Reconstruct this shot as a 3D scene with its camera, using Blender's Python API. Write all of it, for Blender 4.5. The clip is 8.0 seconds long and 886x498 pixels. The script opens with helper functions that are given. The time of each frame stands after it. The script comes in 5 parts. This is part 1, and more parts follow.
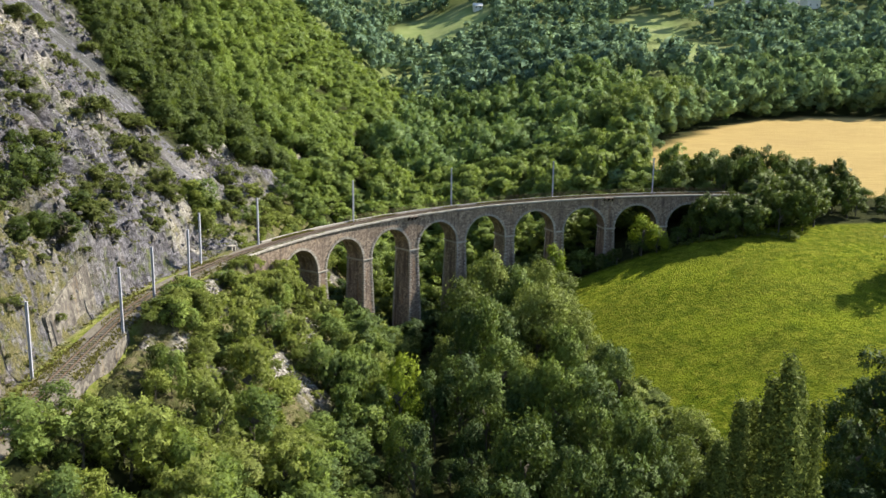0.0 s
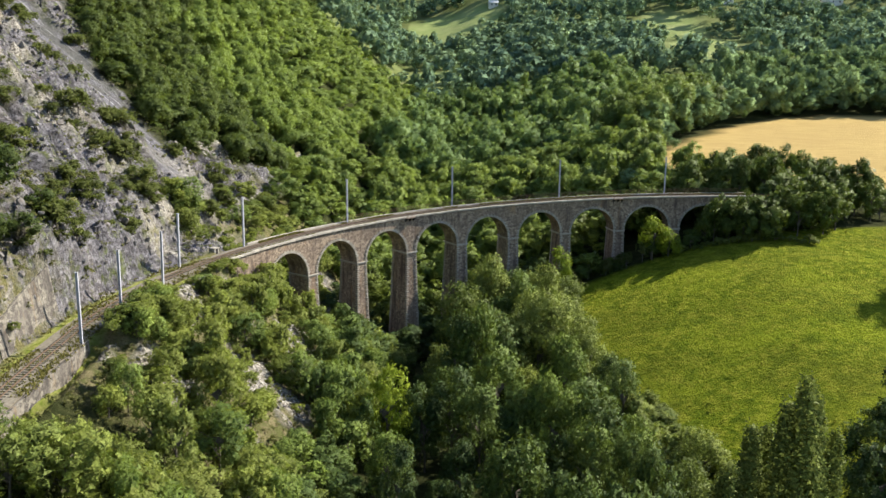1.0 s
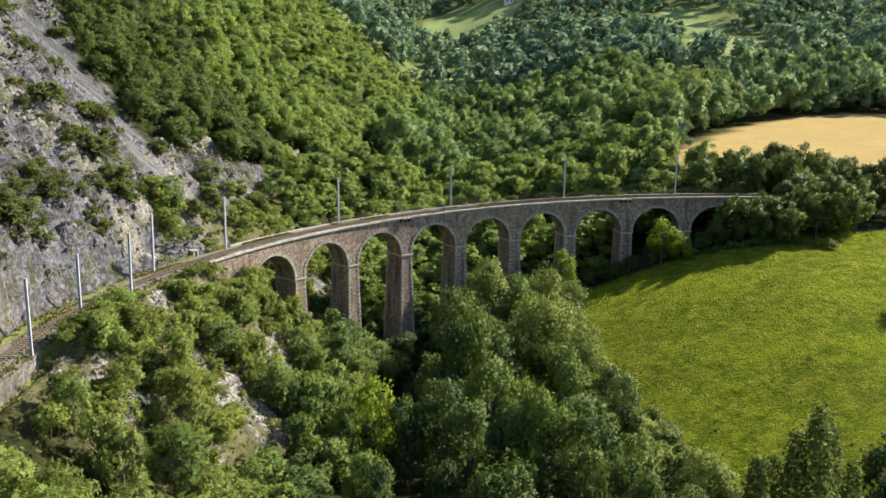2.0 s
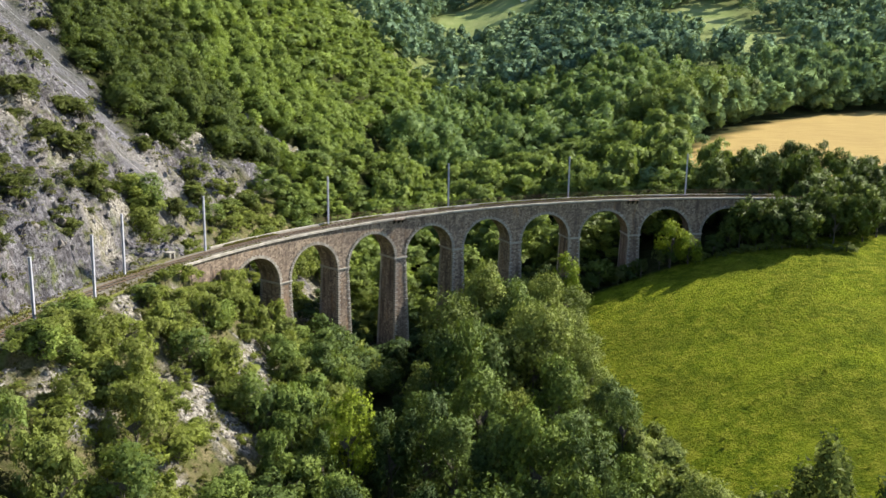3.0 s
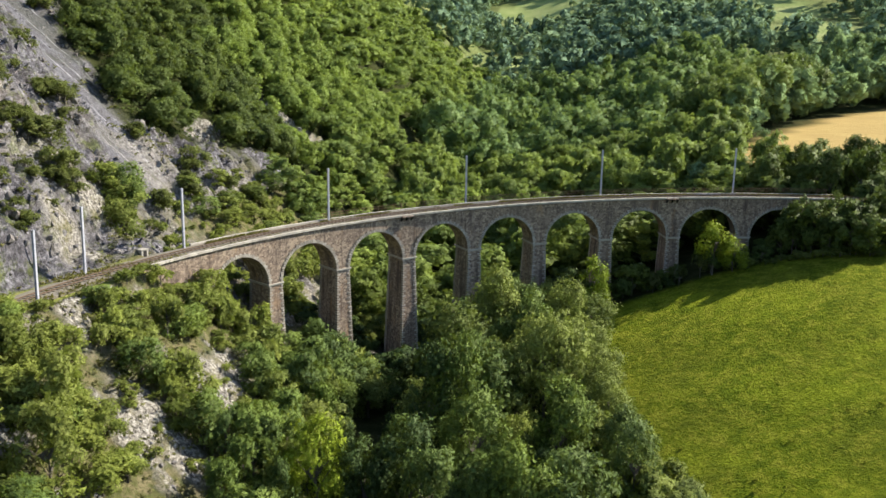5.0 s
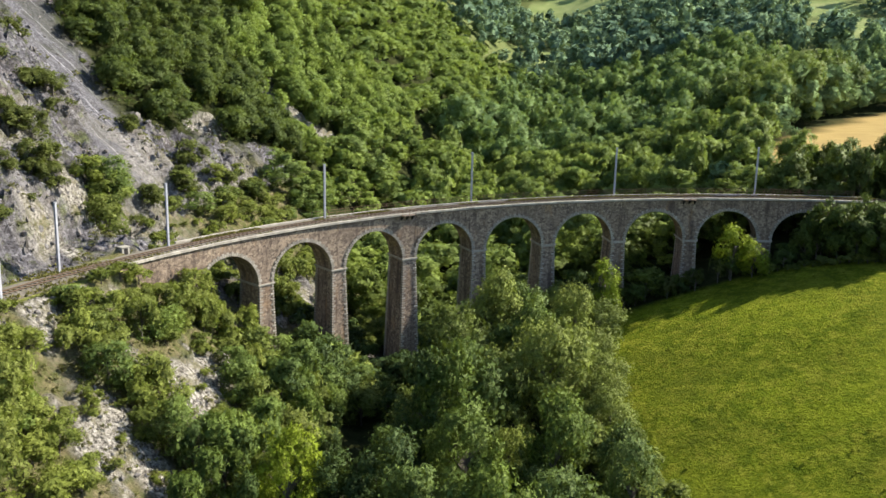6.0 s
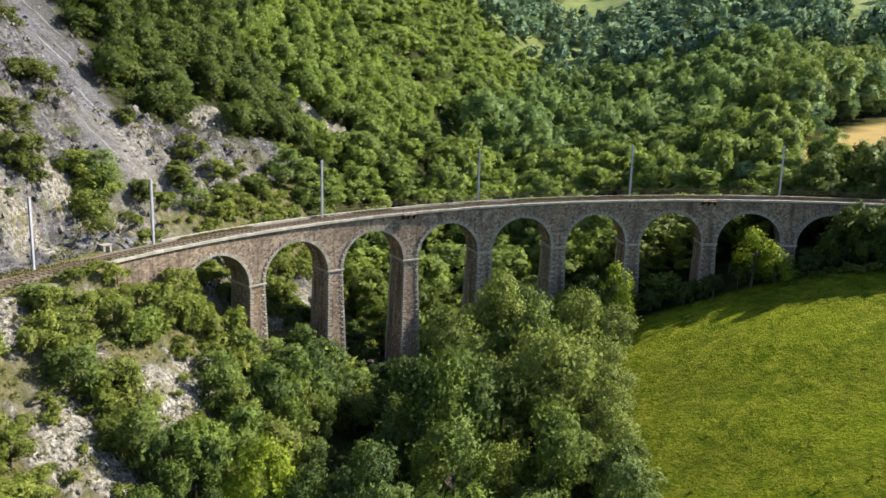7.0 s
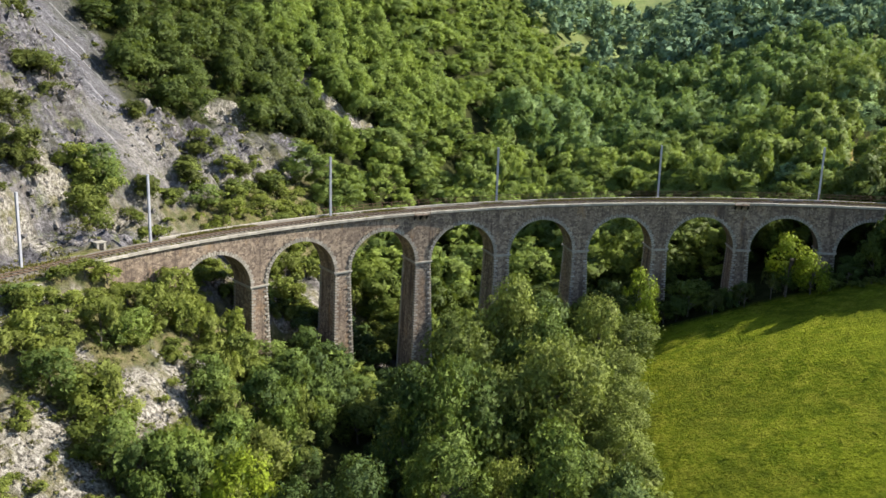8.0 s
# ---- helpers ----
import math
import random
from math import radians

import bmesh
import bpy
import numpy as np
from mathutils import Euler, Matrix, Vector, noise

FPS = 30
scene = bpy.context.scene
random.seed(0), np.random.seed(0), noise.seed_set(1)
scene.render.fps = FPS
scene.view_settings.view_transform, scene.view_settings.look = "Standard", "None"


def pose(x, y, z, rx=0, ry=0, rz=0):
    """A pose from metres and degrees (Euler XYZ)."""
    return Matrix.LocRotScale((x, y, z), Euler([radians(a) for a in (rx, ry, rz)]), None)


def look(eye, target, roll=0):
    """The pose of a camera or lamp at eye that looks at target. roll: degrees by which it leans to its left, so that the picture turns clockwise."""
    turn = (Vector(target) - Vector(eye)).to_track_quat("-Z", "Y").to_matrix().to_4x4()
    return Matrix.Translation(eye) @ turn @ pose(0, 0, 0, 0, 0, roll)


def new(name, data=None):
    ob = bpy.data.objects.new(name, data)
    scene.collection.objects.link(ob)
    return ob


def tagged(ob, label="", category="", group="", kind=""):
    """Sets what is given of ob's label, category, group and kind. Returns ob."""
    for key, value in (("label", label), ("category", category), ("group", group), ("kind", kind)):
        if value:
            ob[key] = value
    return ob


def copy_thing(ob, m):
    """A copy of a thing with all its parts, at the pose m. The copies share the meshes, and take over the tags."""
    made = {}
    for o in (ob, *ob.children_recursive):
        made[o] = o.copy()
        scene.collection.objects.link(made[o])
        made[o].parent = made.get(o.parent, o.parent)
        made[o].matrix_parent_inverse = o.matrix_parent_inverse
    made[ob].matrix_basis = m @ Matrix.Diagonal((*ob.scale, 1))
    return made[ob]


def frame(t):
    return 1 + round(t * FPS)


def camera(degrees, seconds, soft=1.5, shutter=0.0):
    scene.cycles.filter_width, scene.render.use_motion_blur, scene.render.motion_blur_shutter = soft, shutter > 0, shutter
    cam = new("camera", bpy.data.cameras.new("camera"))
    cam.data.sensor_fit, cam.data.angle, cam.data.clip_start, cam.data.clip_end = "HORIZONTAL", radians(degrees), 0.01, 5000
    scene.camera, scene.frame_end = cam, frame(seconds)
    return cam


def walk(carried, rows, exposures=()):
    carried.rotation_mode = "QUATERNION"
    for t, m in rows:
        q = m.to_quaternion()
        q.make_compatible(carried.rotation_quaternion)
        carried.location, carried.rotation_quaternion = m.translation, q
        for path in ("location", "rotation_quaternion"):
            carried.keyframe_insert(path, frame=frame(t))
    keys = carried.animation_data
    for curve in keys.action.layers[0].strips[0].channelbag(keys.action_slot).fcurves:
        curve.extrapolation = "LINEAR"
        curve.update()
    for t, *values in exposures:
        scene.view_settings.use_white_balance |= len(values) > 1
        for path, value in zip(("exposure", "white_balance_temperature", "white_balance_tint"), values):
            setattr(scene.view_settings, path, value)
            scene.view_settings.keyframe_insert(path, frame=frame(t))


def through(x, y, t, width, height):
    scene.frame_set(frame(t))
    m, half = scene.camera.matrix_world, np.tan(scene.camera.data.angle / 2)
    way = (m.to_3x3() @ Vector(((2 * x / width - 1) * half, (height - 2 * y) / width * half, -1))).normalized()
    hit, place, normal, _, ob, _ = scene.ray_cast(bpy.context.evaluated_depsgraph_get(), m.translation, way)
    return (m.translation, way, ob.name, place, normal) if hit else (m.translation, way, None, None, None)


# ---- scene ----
cam = camera(52.2, 8.0, soft=1.5)
PATH = [
    (0, (-0.191, -0.103, 33.319), (-0.188, 1.859, 32.929), 0.7),
    (0.5, (1.831, 4.85, 32.777), (1.814, 6.811, 32.386), 0.8),
    (1, (3.884, 9.689, 32.275), (3.847, 11.65, 31.882), 0.8),
    (1.5, (5.962, 14.418, 31.803), (5.904, 16.378, 31.408), 0.8),
    (3, (12.291, 27.973, 30.486), (12.171, 29.928, 30.085), 0.9),
    (3.5, (14.414, 32.294, 30.063), (14.265, 34.247, 29.658), 0.9),
    (4, (16.535, 36.525, 29.642), (16.35, 38.474, 29.232), 1.0),
    (4.5, (18.65, 40.671, 29.223), (18.423, 42.614, 28.808), 1.0),
    (6, (24.914, 52.662, 27.995), (24.577, 54.587, 27.568), 1.4),
    (6.5, (26.963, 56.533, 27.608), (26.588, 58.45, 27.178), 1.4),
    (7, (28.985, 60.354, 27.243), (28.57, 62.262, 26.809), 1.6),
    (7.5, (30.979, 64.134, 26.909), (30.517, 66.03, 26.471), 1.6),
    (8, (32.94, 67.88, 26.616), (32.42, 69.76, 26.175), 1.8),
]
walk(cam, [(t, look(eye, target, roll)) for t, eye, target, roll in PATH])

# ---- world, sun and exposure ----
SUN = Vector((0.84, 0.54, 0.0)).normalized() * math.cos(radians(35)) + Vector((0, 0, math.sin(radians(35))))
world = bpy.data.worlds.new("world")
scene.world = world
world.use_nodes = True
sky = world.node_tree.nodes.new("ShaderNodeTexSky")
sky.sky_type = "NISHITA"
sky.sun_disc = False
sky.sun_elevation = radians(35)
sky.sun_rotation = math.atan2(SUN.x, SUN.y)
sky.altitude = 700
world.node_tree.nodes["Background"].inputs[1].default_value = 0.102
world.node_tree.links.new(sky.outputs[0], world.node_tree.nodes["Background"].inputs[0])
sun = new("sun", bpy.data.lights.new("sun", "SUN"))
sun.data.energy, sun.data.angle, sun.data.color = 5.0, radians(0.6), (1.0, 0.92, 0.79)
sun.matrix_basis = look(tuple(SUN * 500), (0, 0, 0))
scene.view_settings.exposure = 1.1


# ---- materials ----
class Mat:
    """A node material with a principled surface and short ways to add nodes."""

    def __init__(self, name, rough=0.9, metal=0.0):
        self.m = bpy.data.materials.new(name)
        self.m.use_nodes = True
        self.t = self.m.node_tree
        self.b = self.t.nodes["Principled BSDF"]
        self.b.inputs["Roughness"].default_value = rough
        self.b.inputs["Metallic"].default_value = metal
        self.b.inputs["Specular IOR Level"].default_value = 0.105
        self.where = self.t.nodes.new("ShaderNodeNewGeometry").outputs["Position"]

    def link(self, a, b):
        self.t.links.new(a, b)
        return self

    def noise(self, scale, detail=4, rough=0.6, vec=None):
        n = self.t.nodes.new("ShaderNodeTexNoise")
        n.inputs["Scale"].default_value, n.inputs["Detail"].default_value, n.inputs["Roughness"].default_value = scale, detail, rough
        self.link(vec or self.where, n.inputs["Vector"])
        return n.outputs["Fac"]

    def cells(self, scale, feature="F1", vec=None, out="Color"):
        n = self.t.nodes.new("ShaderNodeTexVoronoi")
        n.feature = feature
        n.inputs["Scale"].default_value = scale
        self.link(vec or self.where, n.inputs["Vector"])
        return n.outputs[out]

    def scaled(self, x, y, z):
        n = self.t.nodes.new("ShaderNodeMapping")
        n.inputs["Scale"].default_value = (x, y, z)
        self.link(self.where, n.inputs["Vector"])
        return n.outputs[0]

    def ramp(self, fac, *stops):
        n = self.t.nodes.new("ShaderNodeValToRGB")
        e = n.color_ramp.elements
        while len(e) < len(stops):
            e.new(0.5)
        for k, (p, c) in zip(e, stops):
            k.position, k.color = p, (*c, 1) if not isinstance(c, (int, float)) else (c, c, c, 1)
        self.link(fac, n.inputs[0])
        return n.outputs[0]

    def mix(self, fac, a, b, kind="MIX"):
        n = self.t.nodes.new("ShaderNodeMix")
        n.data_type, n.blend_type = "RGBA", kind
        for s, v in ((n.inputs[0], fac), (n.inputs[6], a), (n.inputs[7], b)):
            if isinstance(v, (int, float)):
                s.default_value = v
            elif isinstance(v, tuple):
                s.default_value = (*v, 1)
            else:
                self.link(v, s)
        return n.outputs[2]

    def math(self, kind, a, b, clamp=False):
        n = self.t.nodes.new("ShaderNodeMath")
        n.operation, n.use_clamp = kind, clamp
        for s, v in zip(n.inputs, (a, b)):
            if isinstance(v, (int, float)):
                s.default_value = v
            else:
                self.link(v, s)
        return n.outputs[0]

    def attr(self, name):
        n = self.t.nodes.new("ShaderNodeAttribute")
        n.attribute_name = name
        return n.outputs["Fac"]

    def chance(self):
        return self.t.nodes.new("ShaderNodeObjectInfo").outputs["Random"]

    def bump(self, height, strength=0.5, depth=0.1):
        n = self.t.nodes.new("ShaderNodeBump")
        n.inputs["Strength"].default_value, n.inputs["Distance"].default_value = strength, depth
        self.link(height, n.inputs["Height"])
        self.link(n.outputs[0], self.b.inputs["Normal"])
        return self

    def color(self, c):
        self.link(c, self.b.inputs["Base Color"]) if not isinstance(c, tuple) else setattr(self.b.inputs["Base Color"], "default_value", (*c, 1))
        return self


def leaf_material(name, dark, light, odd, shine=0.10, through=0.26, ragged=4.6, gaps=0.475):
    """Foliage: a tone and a hue for each tree, a tone for each clump, fine leaf grain, and light that passes through the leaf."""
    m = Mat(name, 0.6)
    m.b.inputs["Specular IOR Level"].default_value = shine
    each = m.math("ADD", m.chance(), m.attr("tree"))
    tone = m.math("ADD", m.math("MULTIPLY", m.attr("tree"), 0.45), m.math("MULTIPLY", m.attr("leaf"), 0.62))
    tone = m.math("ADD", tone, m.math("MULTIPLY", m.math("SUBTRACT", m.chance(), 0.5), 0.7), True)
    c = m.ramp(tone, (0.08, dark), (0.92, light))
    hue = m.math("FRACT", m.math("MULTIPLY", each, 7.31), 0.0)
    hue = m.math("ADD", m.math("MULTIPLY", hue, 0.6), m.math("MULTIPLY", m.noise(0.035, 2), 0.5))
    c = m.mix(m.math("SUBTRACT", hue, 0.1, True), c, odd)
    grain = m.noise(3.6, 4, 0.75)
    c = m.mix(1.0, c, m.ramp(grain, (0.37, 0.48), (0.62, 1.12)), "MULTIPLY")
    m.color(c)
    m.bump(grain, 0.25, 0.2)
    glow = m.t.nodes.new("ShaderNodeBsdfTranslucent")
    m.link(m.mix(0.45 if ragged else 0.0, c, (0.22, 0.3, 0.03)), glow.inputs[0])
    both = m.t.nodes.new("ShaderNodeMixShader")
    both.inputs[0].default_value = through
    m.link(m.b.outputs[0], both.inputs[1]).link(glow.outputs[0], both.inputs[2])
    m.link(both.outputs[0], m.t.nodes["Material Output"].inputs[0])
    if ragged:
        # a clump is open between its leaves
        gap = m.t.nodes.new("ShaderNodeBsdfTransparent")
        open_mix = m.t.nodes.new("ShaderNodeMixShader")
        m.link(m.ramp(m.noise(ragged, 3, 0.75), (gaps, 0.0), (gaps + 0.02, 1.0)), open_mix.inputs[0])
        m.link(gap.outputs[0], open_mix.inputs[1]).link(both.outputs[0], open_mix.inputs[2])
        m.link(open_mix.outputs[0], m.t.nodes["Material Output"].inputs[0])
    return m.m


LEAF = leaf_material("leaf", (0.034, 0.066, 0.018), (0.225, 0.310, 0.054), (0.092, 0.140, 0.050), 0.10, 0.17)
LEAF_LIGHT = leaf_material("hill_leaf", (0.108, 0.172, 0.040), (0.310, 0.410, 0.080), (0.180, 0.258, 0.076), 0.1, 0.40)
# green with some blue added, painting in the valley's haze
LEAF_VALLEY_HAZED = leaf_material("valley_leaf_hazed", (0.128, 0.218, 0.068), (0.445, 0.570, 0.150), (0.215, 0.325, 0.125), 0.1, 0.38, 2.8)
LEAF_DARK = leaf_material("scrub_oak_leaf", (0.054, 0.084, 0.024), (0.150, 0.200, 0.048), (0.085, 0.120, 0.042), 0.1, 0.30)
# the hedge's own dark green; also painted shade for trees behind the arches
LEAF_HEDGE_AND_SHADE = leaf_material("hedge_and_shade_leaf", (0.034, 0.064, 0.016), (0.245, 0.315, 0.050), (0.085, 0.125, 0.038), 0.1, 0.2)
LEAF_CLIFF = leaf_material("cliff_shrub_leaf", (0.060, 0.078, 0.022), (0.215, 0.255, 0.060), (0.130, 0.150, 0.050))
# darkened green: shade of valley bottom and arches put into the colour
LEAF_ALDER_SHADE = leaf_material("shaded_alder_leaf", (0.030, 0.060, 0.020), (0.125, 0.185, 0.038), (0.058, 0.094, 0.036), 0.10, 0.12)
LEAF_DRY = leaf_material("dry_leaf", (0.10, 0.095, 0.038), (0.32, 0.31, 0.12), (0.18, 0.185, 0.062))
LEAF_WILLOW = leaf_material("willow_leaf", (0.080, 0.120, 0.032), (0.320, 0.380, 0.078), (0.185, 0.225, 0.062), 0.10, 0.24)
LEAF_SHRUB = leaf_material("shrub_leaf", (0.130, 0.170, 0.040), (0.350, 0.410, 0.078), (0.230, 0.262, 0.072), 0.1, 0.36)
LEAF_BRIGHT = leaf_material("bright_leaf", (0.150, 0.225, 0.014), (0.360, 0.440, 0.035), (0.235, 0.315, 0.030))
LEAF_POPLAR = leaf_material("poplar_leaf", (0.080, 0.115, 0.028), (0.400, 0.460, 0.095), (0.200, 0.250, 0.066), 0.1, 0.3, 0)
# far leaves painted paler and bluer, as haze in the colour
LEAF_FAR_HAZED = leaf_material("far_leaf_hazed", (0.078, 0.146, 0.108), (0.360, 0.490, 0.265), (0.160, 0.258, 0.182), 0.0, 0.22, 1.1, 0.43)
# the blue in this green is painted haze
LEAF_EDGE_HAZED = leaf_material("field_edge_leaf_hazed", (0.056, 0.112, 0.064), (0.350, 0.475, 0.195), (0.135, 0.220, 0.125), 0.0, 0.22, 2.2)
LEAF_STREAM = leaf_material("stream_leaf", (0.076, 0.128, 0.036), (0.355, 0.455, 0.092), (0.170, 0.240, 0.078), 0.1, 0.36)


def bark_material():
    m = Mat("bark", 0.95)
    n = m.noise(9, 5, vec=m.scaled(1, 1, 0.2))
    m.color(m.ramp(n, (0.3, (0.05, 0.042, 0.035)), (0.75, (0.19, 0.17, 0.14)))).bump(n, 0.6, 0.05)
    return m.m


BARK = bark_material()


def ground_material():
    """Woodland soil, meadow, stubble field, wheat and limestone, by the zones of the land."""
    m = Mat("ground", 1.0)
    m.b.inputs["Specular IOR Level"].default_value = 0.02
    w = m.where
    soil = m.ramp(m.noise(0.5, 6), (0.3, (0.022, 0.029, 0.010)), (0.7, (0.055, 0.060, 0.024)))
    # meadow
    big, mid, fine = m.noise(0.035, 4), m.noise(0.42, 6, 0.75), m.noise(2.2, 5, 0.8)
    grass = m.ramp(mid, (0.40, (0.086, 0.130, 0.010)), (0.5, (0.170, 0.213, 0.014)), (0.60, (0.285, 0.306, 0.032)))
    grass = m.mix(m.ramp(big, (0.45, 0.0), (0.68, 0.6)), grass, (0.165, 0.170, 0.024))
    grass = m.mix(m.ramp(m.noise(0.075, 5, 0.7), (0.50, 0.0), (0.64, 0.6)), grass, (0.275, 0.335, 0.022))
    grass = m.mix(m.ramp(fine, (0.40, 0.6), (0.54, 0.0)), grass, (0.085, 0.120, 0.008))
    # wheat with its rows
    lines = m.noise(0.9, 3, vec=m.scaled(0.12, 1.6, 1))
    wheat = m.ramp(lines, (0.3, (0.38, 0.272, 0.105)), (0.7, (0.52, 0.390, 0.158)))
    wheat = m.mix(m.ramp(m.noise(0.02, 3), (0.4, 0.0), (0.75, 0.4)), wheat, (0.34, 0.235, 0.10))
    # far pastures
    past = m.ramp(m.noise(0.05, 4), (0.3, (0.20, 0.265, 0.085)), (0.7, (0.30, 0.335, 0.14)))
    # limestone: steep beds, cracks, ochre staining, weeds
    beds = m.math("ADD", m.math("MULTIPLY", m.noise(0.55, 7, 0.72, m.scaled(1.0, 0.6, 1.7)), 0.45), m.math("MULTIPLY", m.noise(0.75, 7, 0.74, m.scaled(0.30, 1.5, 0.30)), 0.55))
    grit = m.noise(3.2, 6, 0.75)
    rock = m.ramp(beds, (0.38, (0.040, 0.038, 0.042)), (0.46, (0.105, 0.101, 0.112)), (0.53, (0.175, 0.170, 0.186)), (0.64, (0.31, 0.302, 0.322)))
    rock = m.mix(m.ramp(grit, (0.39, 0.9), (0.49, 0.0)), rock, (0.030, 0.027, 0.028))
    rock = m.mix(m.ramp(m.noise(0.09, 5, 0.7), (0.52, 0.0), (0.76, 0.5)), rock, (0.22, 0.175, 0.125))
    rock = m.mix(m.ramp(m.cells(1.1, "DISTANCE_TO_EDGE", out="Distance"), (0.0, 0.5), (0.05, 0.0)), rock, (0.10, 0.09, 0.085))
    rock = m.mix(m.ramp(m.noise(0.33, 6, 0.7), (0.52, 0.0), (0.63, 0.85)), rock, m.ramp(grit, (0.35, (0.05, 0.075, 0.02)), (0.7, (0.15, 0.16, 0.05))))
    scree = m.ramp(m.noise(2.6, 6, 0.8), (0.38, (0.055, 0.054, 0.060)), (0.5, (0.138, 0.136, 0.150)), (0.62, (0.25, 0.247, 0.264)))
    scree = m.mix(m.ramp(m.noise(0.5, 5, 0.7, m.scaled(0.3, 1.4, 0.3)), (0.42, 0.5), (0.55, 0.0)), scree, (0.10, 0.095, 0.10))
    scree = m.mix(m.ramp(m.noise(0.8, 4, 0.6, m.scaled(0.05, 1.0, 0.05)), (0.58, 0.0), (0.64, 0.7)), scree, (0.40, 0.395, 0.42))
    chips = m.t.nodes.new("ShaderNodeRGBToBW")
    m.link(m.cells(1.9), chips.inputs[0])
    rock = m.mix(1.0, rock, m.ramp(chips.outputs[0], (0.25, 0.68), (0.75, 1.30)), "MULTIPLY")
    rock = m.mix(m.attr("scree"), rock, scree)
    pale = m.ramp(m.noise(2.1, 6, 0.8), (0.40, (0.045, 0.040, 0.034)), (0.46, (0.18, 0.165, 0.142)), (0.53, (0.32, 0.300, 0.262)), (0.63, (0.55, 0.525, 0.470)))
    pale = m.mix(m.ramp(m.noise(0.3, 5, 0.7), (0.50, 0.0), (0.62, 0.75)), pale, m.ramp(grit, (0.4, (0.10, 0.105, 0.04)), (0.62, (0.24, 0.21, 0.12))))
    rock = m.mix(m.attr("pale"), rock, pale)
    rock = m.mix(m.math("MULTIPLY", m.attr("mossy"), m.ramp(m.noise(0.42, 6, 0.72), (0.43, 0.0), (0.56, 0.92))), rock, m.ramp(grit, (0.38, (0.060, 0.066, 0.020)), (0.52, (0.145, 0.135, 0.052)), (0.66, (0.27, 0.225, 0.130))))
    straw = m.mix(m.ramp(m.noise(0.8, 5, 0.7), (0.45, 0.0), (0.58, 0.8)), m.ramp(grit, (0.35, (0.070, 0.066, 0.030)), (0.65, (0.26, 0.225, 0.125))), (0.075, 0.090, 0.026))
    soil = m.mix(m.attr("dry"), soil, straw)
    c = m.mix(m.attr("meadow"), soil, grass)
    c = m.mix(m.attr("wheat"), c, wheat)
    c = m.mix(m.attr("pasture"), c, past)
    c = m.mix(m.attr("rock"), c, rock)
    c = m.mix(m.attr("verge"), c, m.ramp(m.noise(1.3, 5), (0.35, (0.14, 0.19, 0.022)), (0.65, (0.30, 0.30, 0.10))))
    m.color(c)
    h = m.math("ADD", m.math("MULTIPLY", beds, m.attr("rock")), m.math("MULTIPLY", grit, 0.6))
    h = m.math("ADD", h, m.math("MULTIPLY", m.math("MULTIPLY", m.noise(1.15, 5, 0.72), m.attr("meadow")), 2.2))
    m.bump(h, 0.9, 0.7)
    return m.m


def stone_material(name, tint=(1, 1, 1), size=2.2, light=0.0):
    """Rubble masonry: small stones of many tones, pale lime specks, water running down in dark stains, ochre and lichen."""
    m = Mat(name, 0.92)
    bend = m.mix(0.25, m.scaled(1, 1, 1.35), m.t.nodes.new("ShaderNodeTexNoise").outputs["Color"])
    stone = m.cells(size, vec=bend)
    grey = m.t.nodes.new("ShaderNodeRGBToBW")
    m.link(stone, grey.inputs[0])
    k = light
    c = m.ramp(grey.outputs[0], (0.22, (0.105 + k, 0.084 + k, 0.074 + k)), (0.42, (0.20 + k, 0.165 + k, 0.140 + k)), (0.60, (0.27 + k, 0.228 + k, 0.19 + k)), (0.80, (0.34 + k, 0.29 + k, 0.235 + k)))
    c = m.mix(m.ramp(m.noise(3.2, 5, 0.75), (0.40, 0.7), (0.50, 0.0)), c, (0.11, 0.092, 0.08))
    c = m.mix(m.ramp(m.noise(5.0, 4, 0.7), (0.57, 0.0), (0.64, 0.75)), c, (0.50, 0.455, 0.385))
    c = m.mix(m.ramp(m.noise(0.16, 5, 0.65), (0.48, 0.0), (0.66, 0.5)), c, (0.155, 0.128, 0.115))
    c = m.mix(m.ramp(m.noise(0.7, 6, 0.7, m.scaled(1, 1, 0.10)), (0.50, 0.0), (0.62, 0.8)), c, (0.085, 0.070, 0.066))
    c = m.mix(m.ramp(m.noise(0.5, 5, 0.7, m.scaled(1, 1, 0.35)), (0.57, 0.0), (0.72, 0.55)), c, (0.33, 0.215, 0.115))
    m.color(m.mix(1.0, c, tint, "MULTIPLY"))
    m.bump(m.math("ADD", grey.outputs[0], m.math("MULTIPLY", m.noise(7, 4), 0.8)), 0.7, 0.10)
    return m.m


def plain_material(name, a, b, scale, rough=0.85, metal=0.0, depth=0.02, each=0.0):
    m = Mat(name, rough, metal)
    n = m.noise(scale, 5, 0.7)
    c = m.ramp(n, (0.3, a), (0.7, b))
    if each:
        c = m.mix(m.math("MULTIPLY", m.chance(), each), c, tuple(v * 0.45 for v in a))
    m.color(c).bump(n, 0.5, depth)
    return m.m


GROUND = ground_material()
STONE = stone_material("rubble_masonry", (1.10, 1.00, 0.89), 3.1, 0.035)
STONE_DRESSED = plain_material("dressed_stone", (0.28, 0.25, 0.21), (0.56, 0.515, 0.44), 0.9, each=0.45)
JOINT_AND_SHADOW = plain_material("eroded_joint_and_shadow", (0.075, 0.063, 0.054), (0.165, 0.138, 0.118), 2.5)
STONE_COPING = plain_material("coping_stone", (0.33, 0.30, 0.255), (0.60, 0.555, 0.475), 1.1, each=0.4)
STONE_WALL = stone_material("retaining_masonry", (0.70, 0.75, 0.75), 1.9, 0.02)
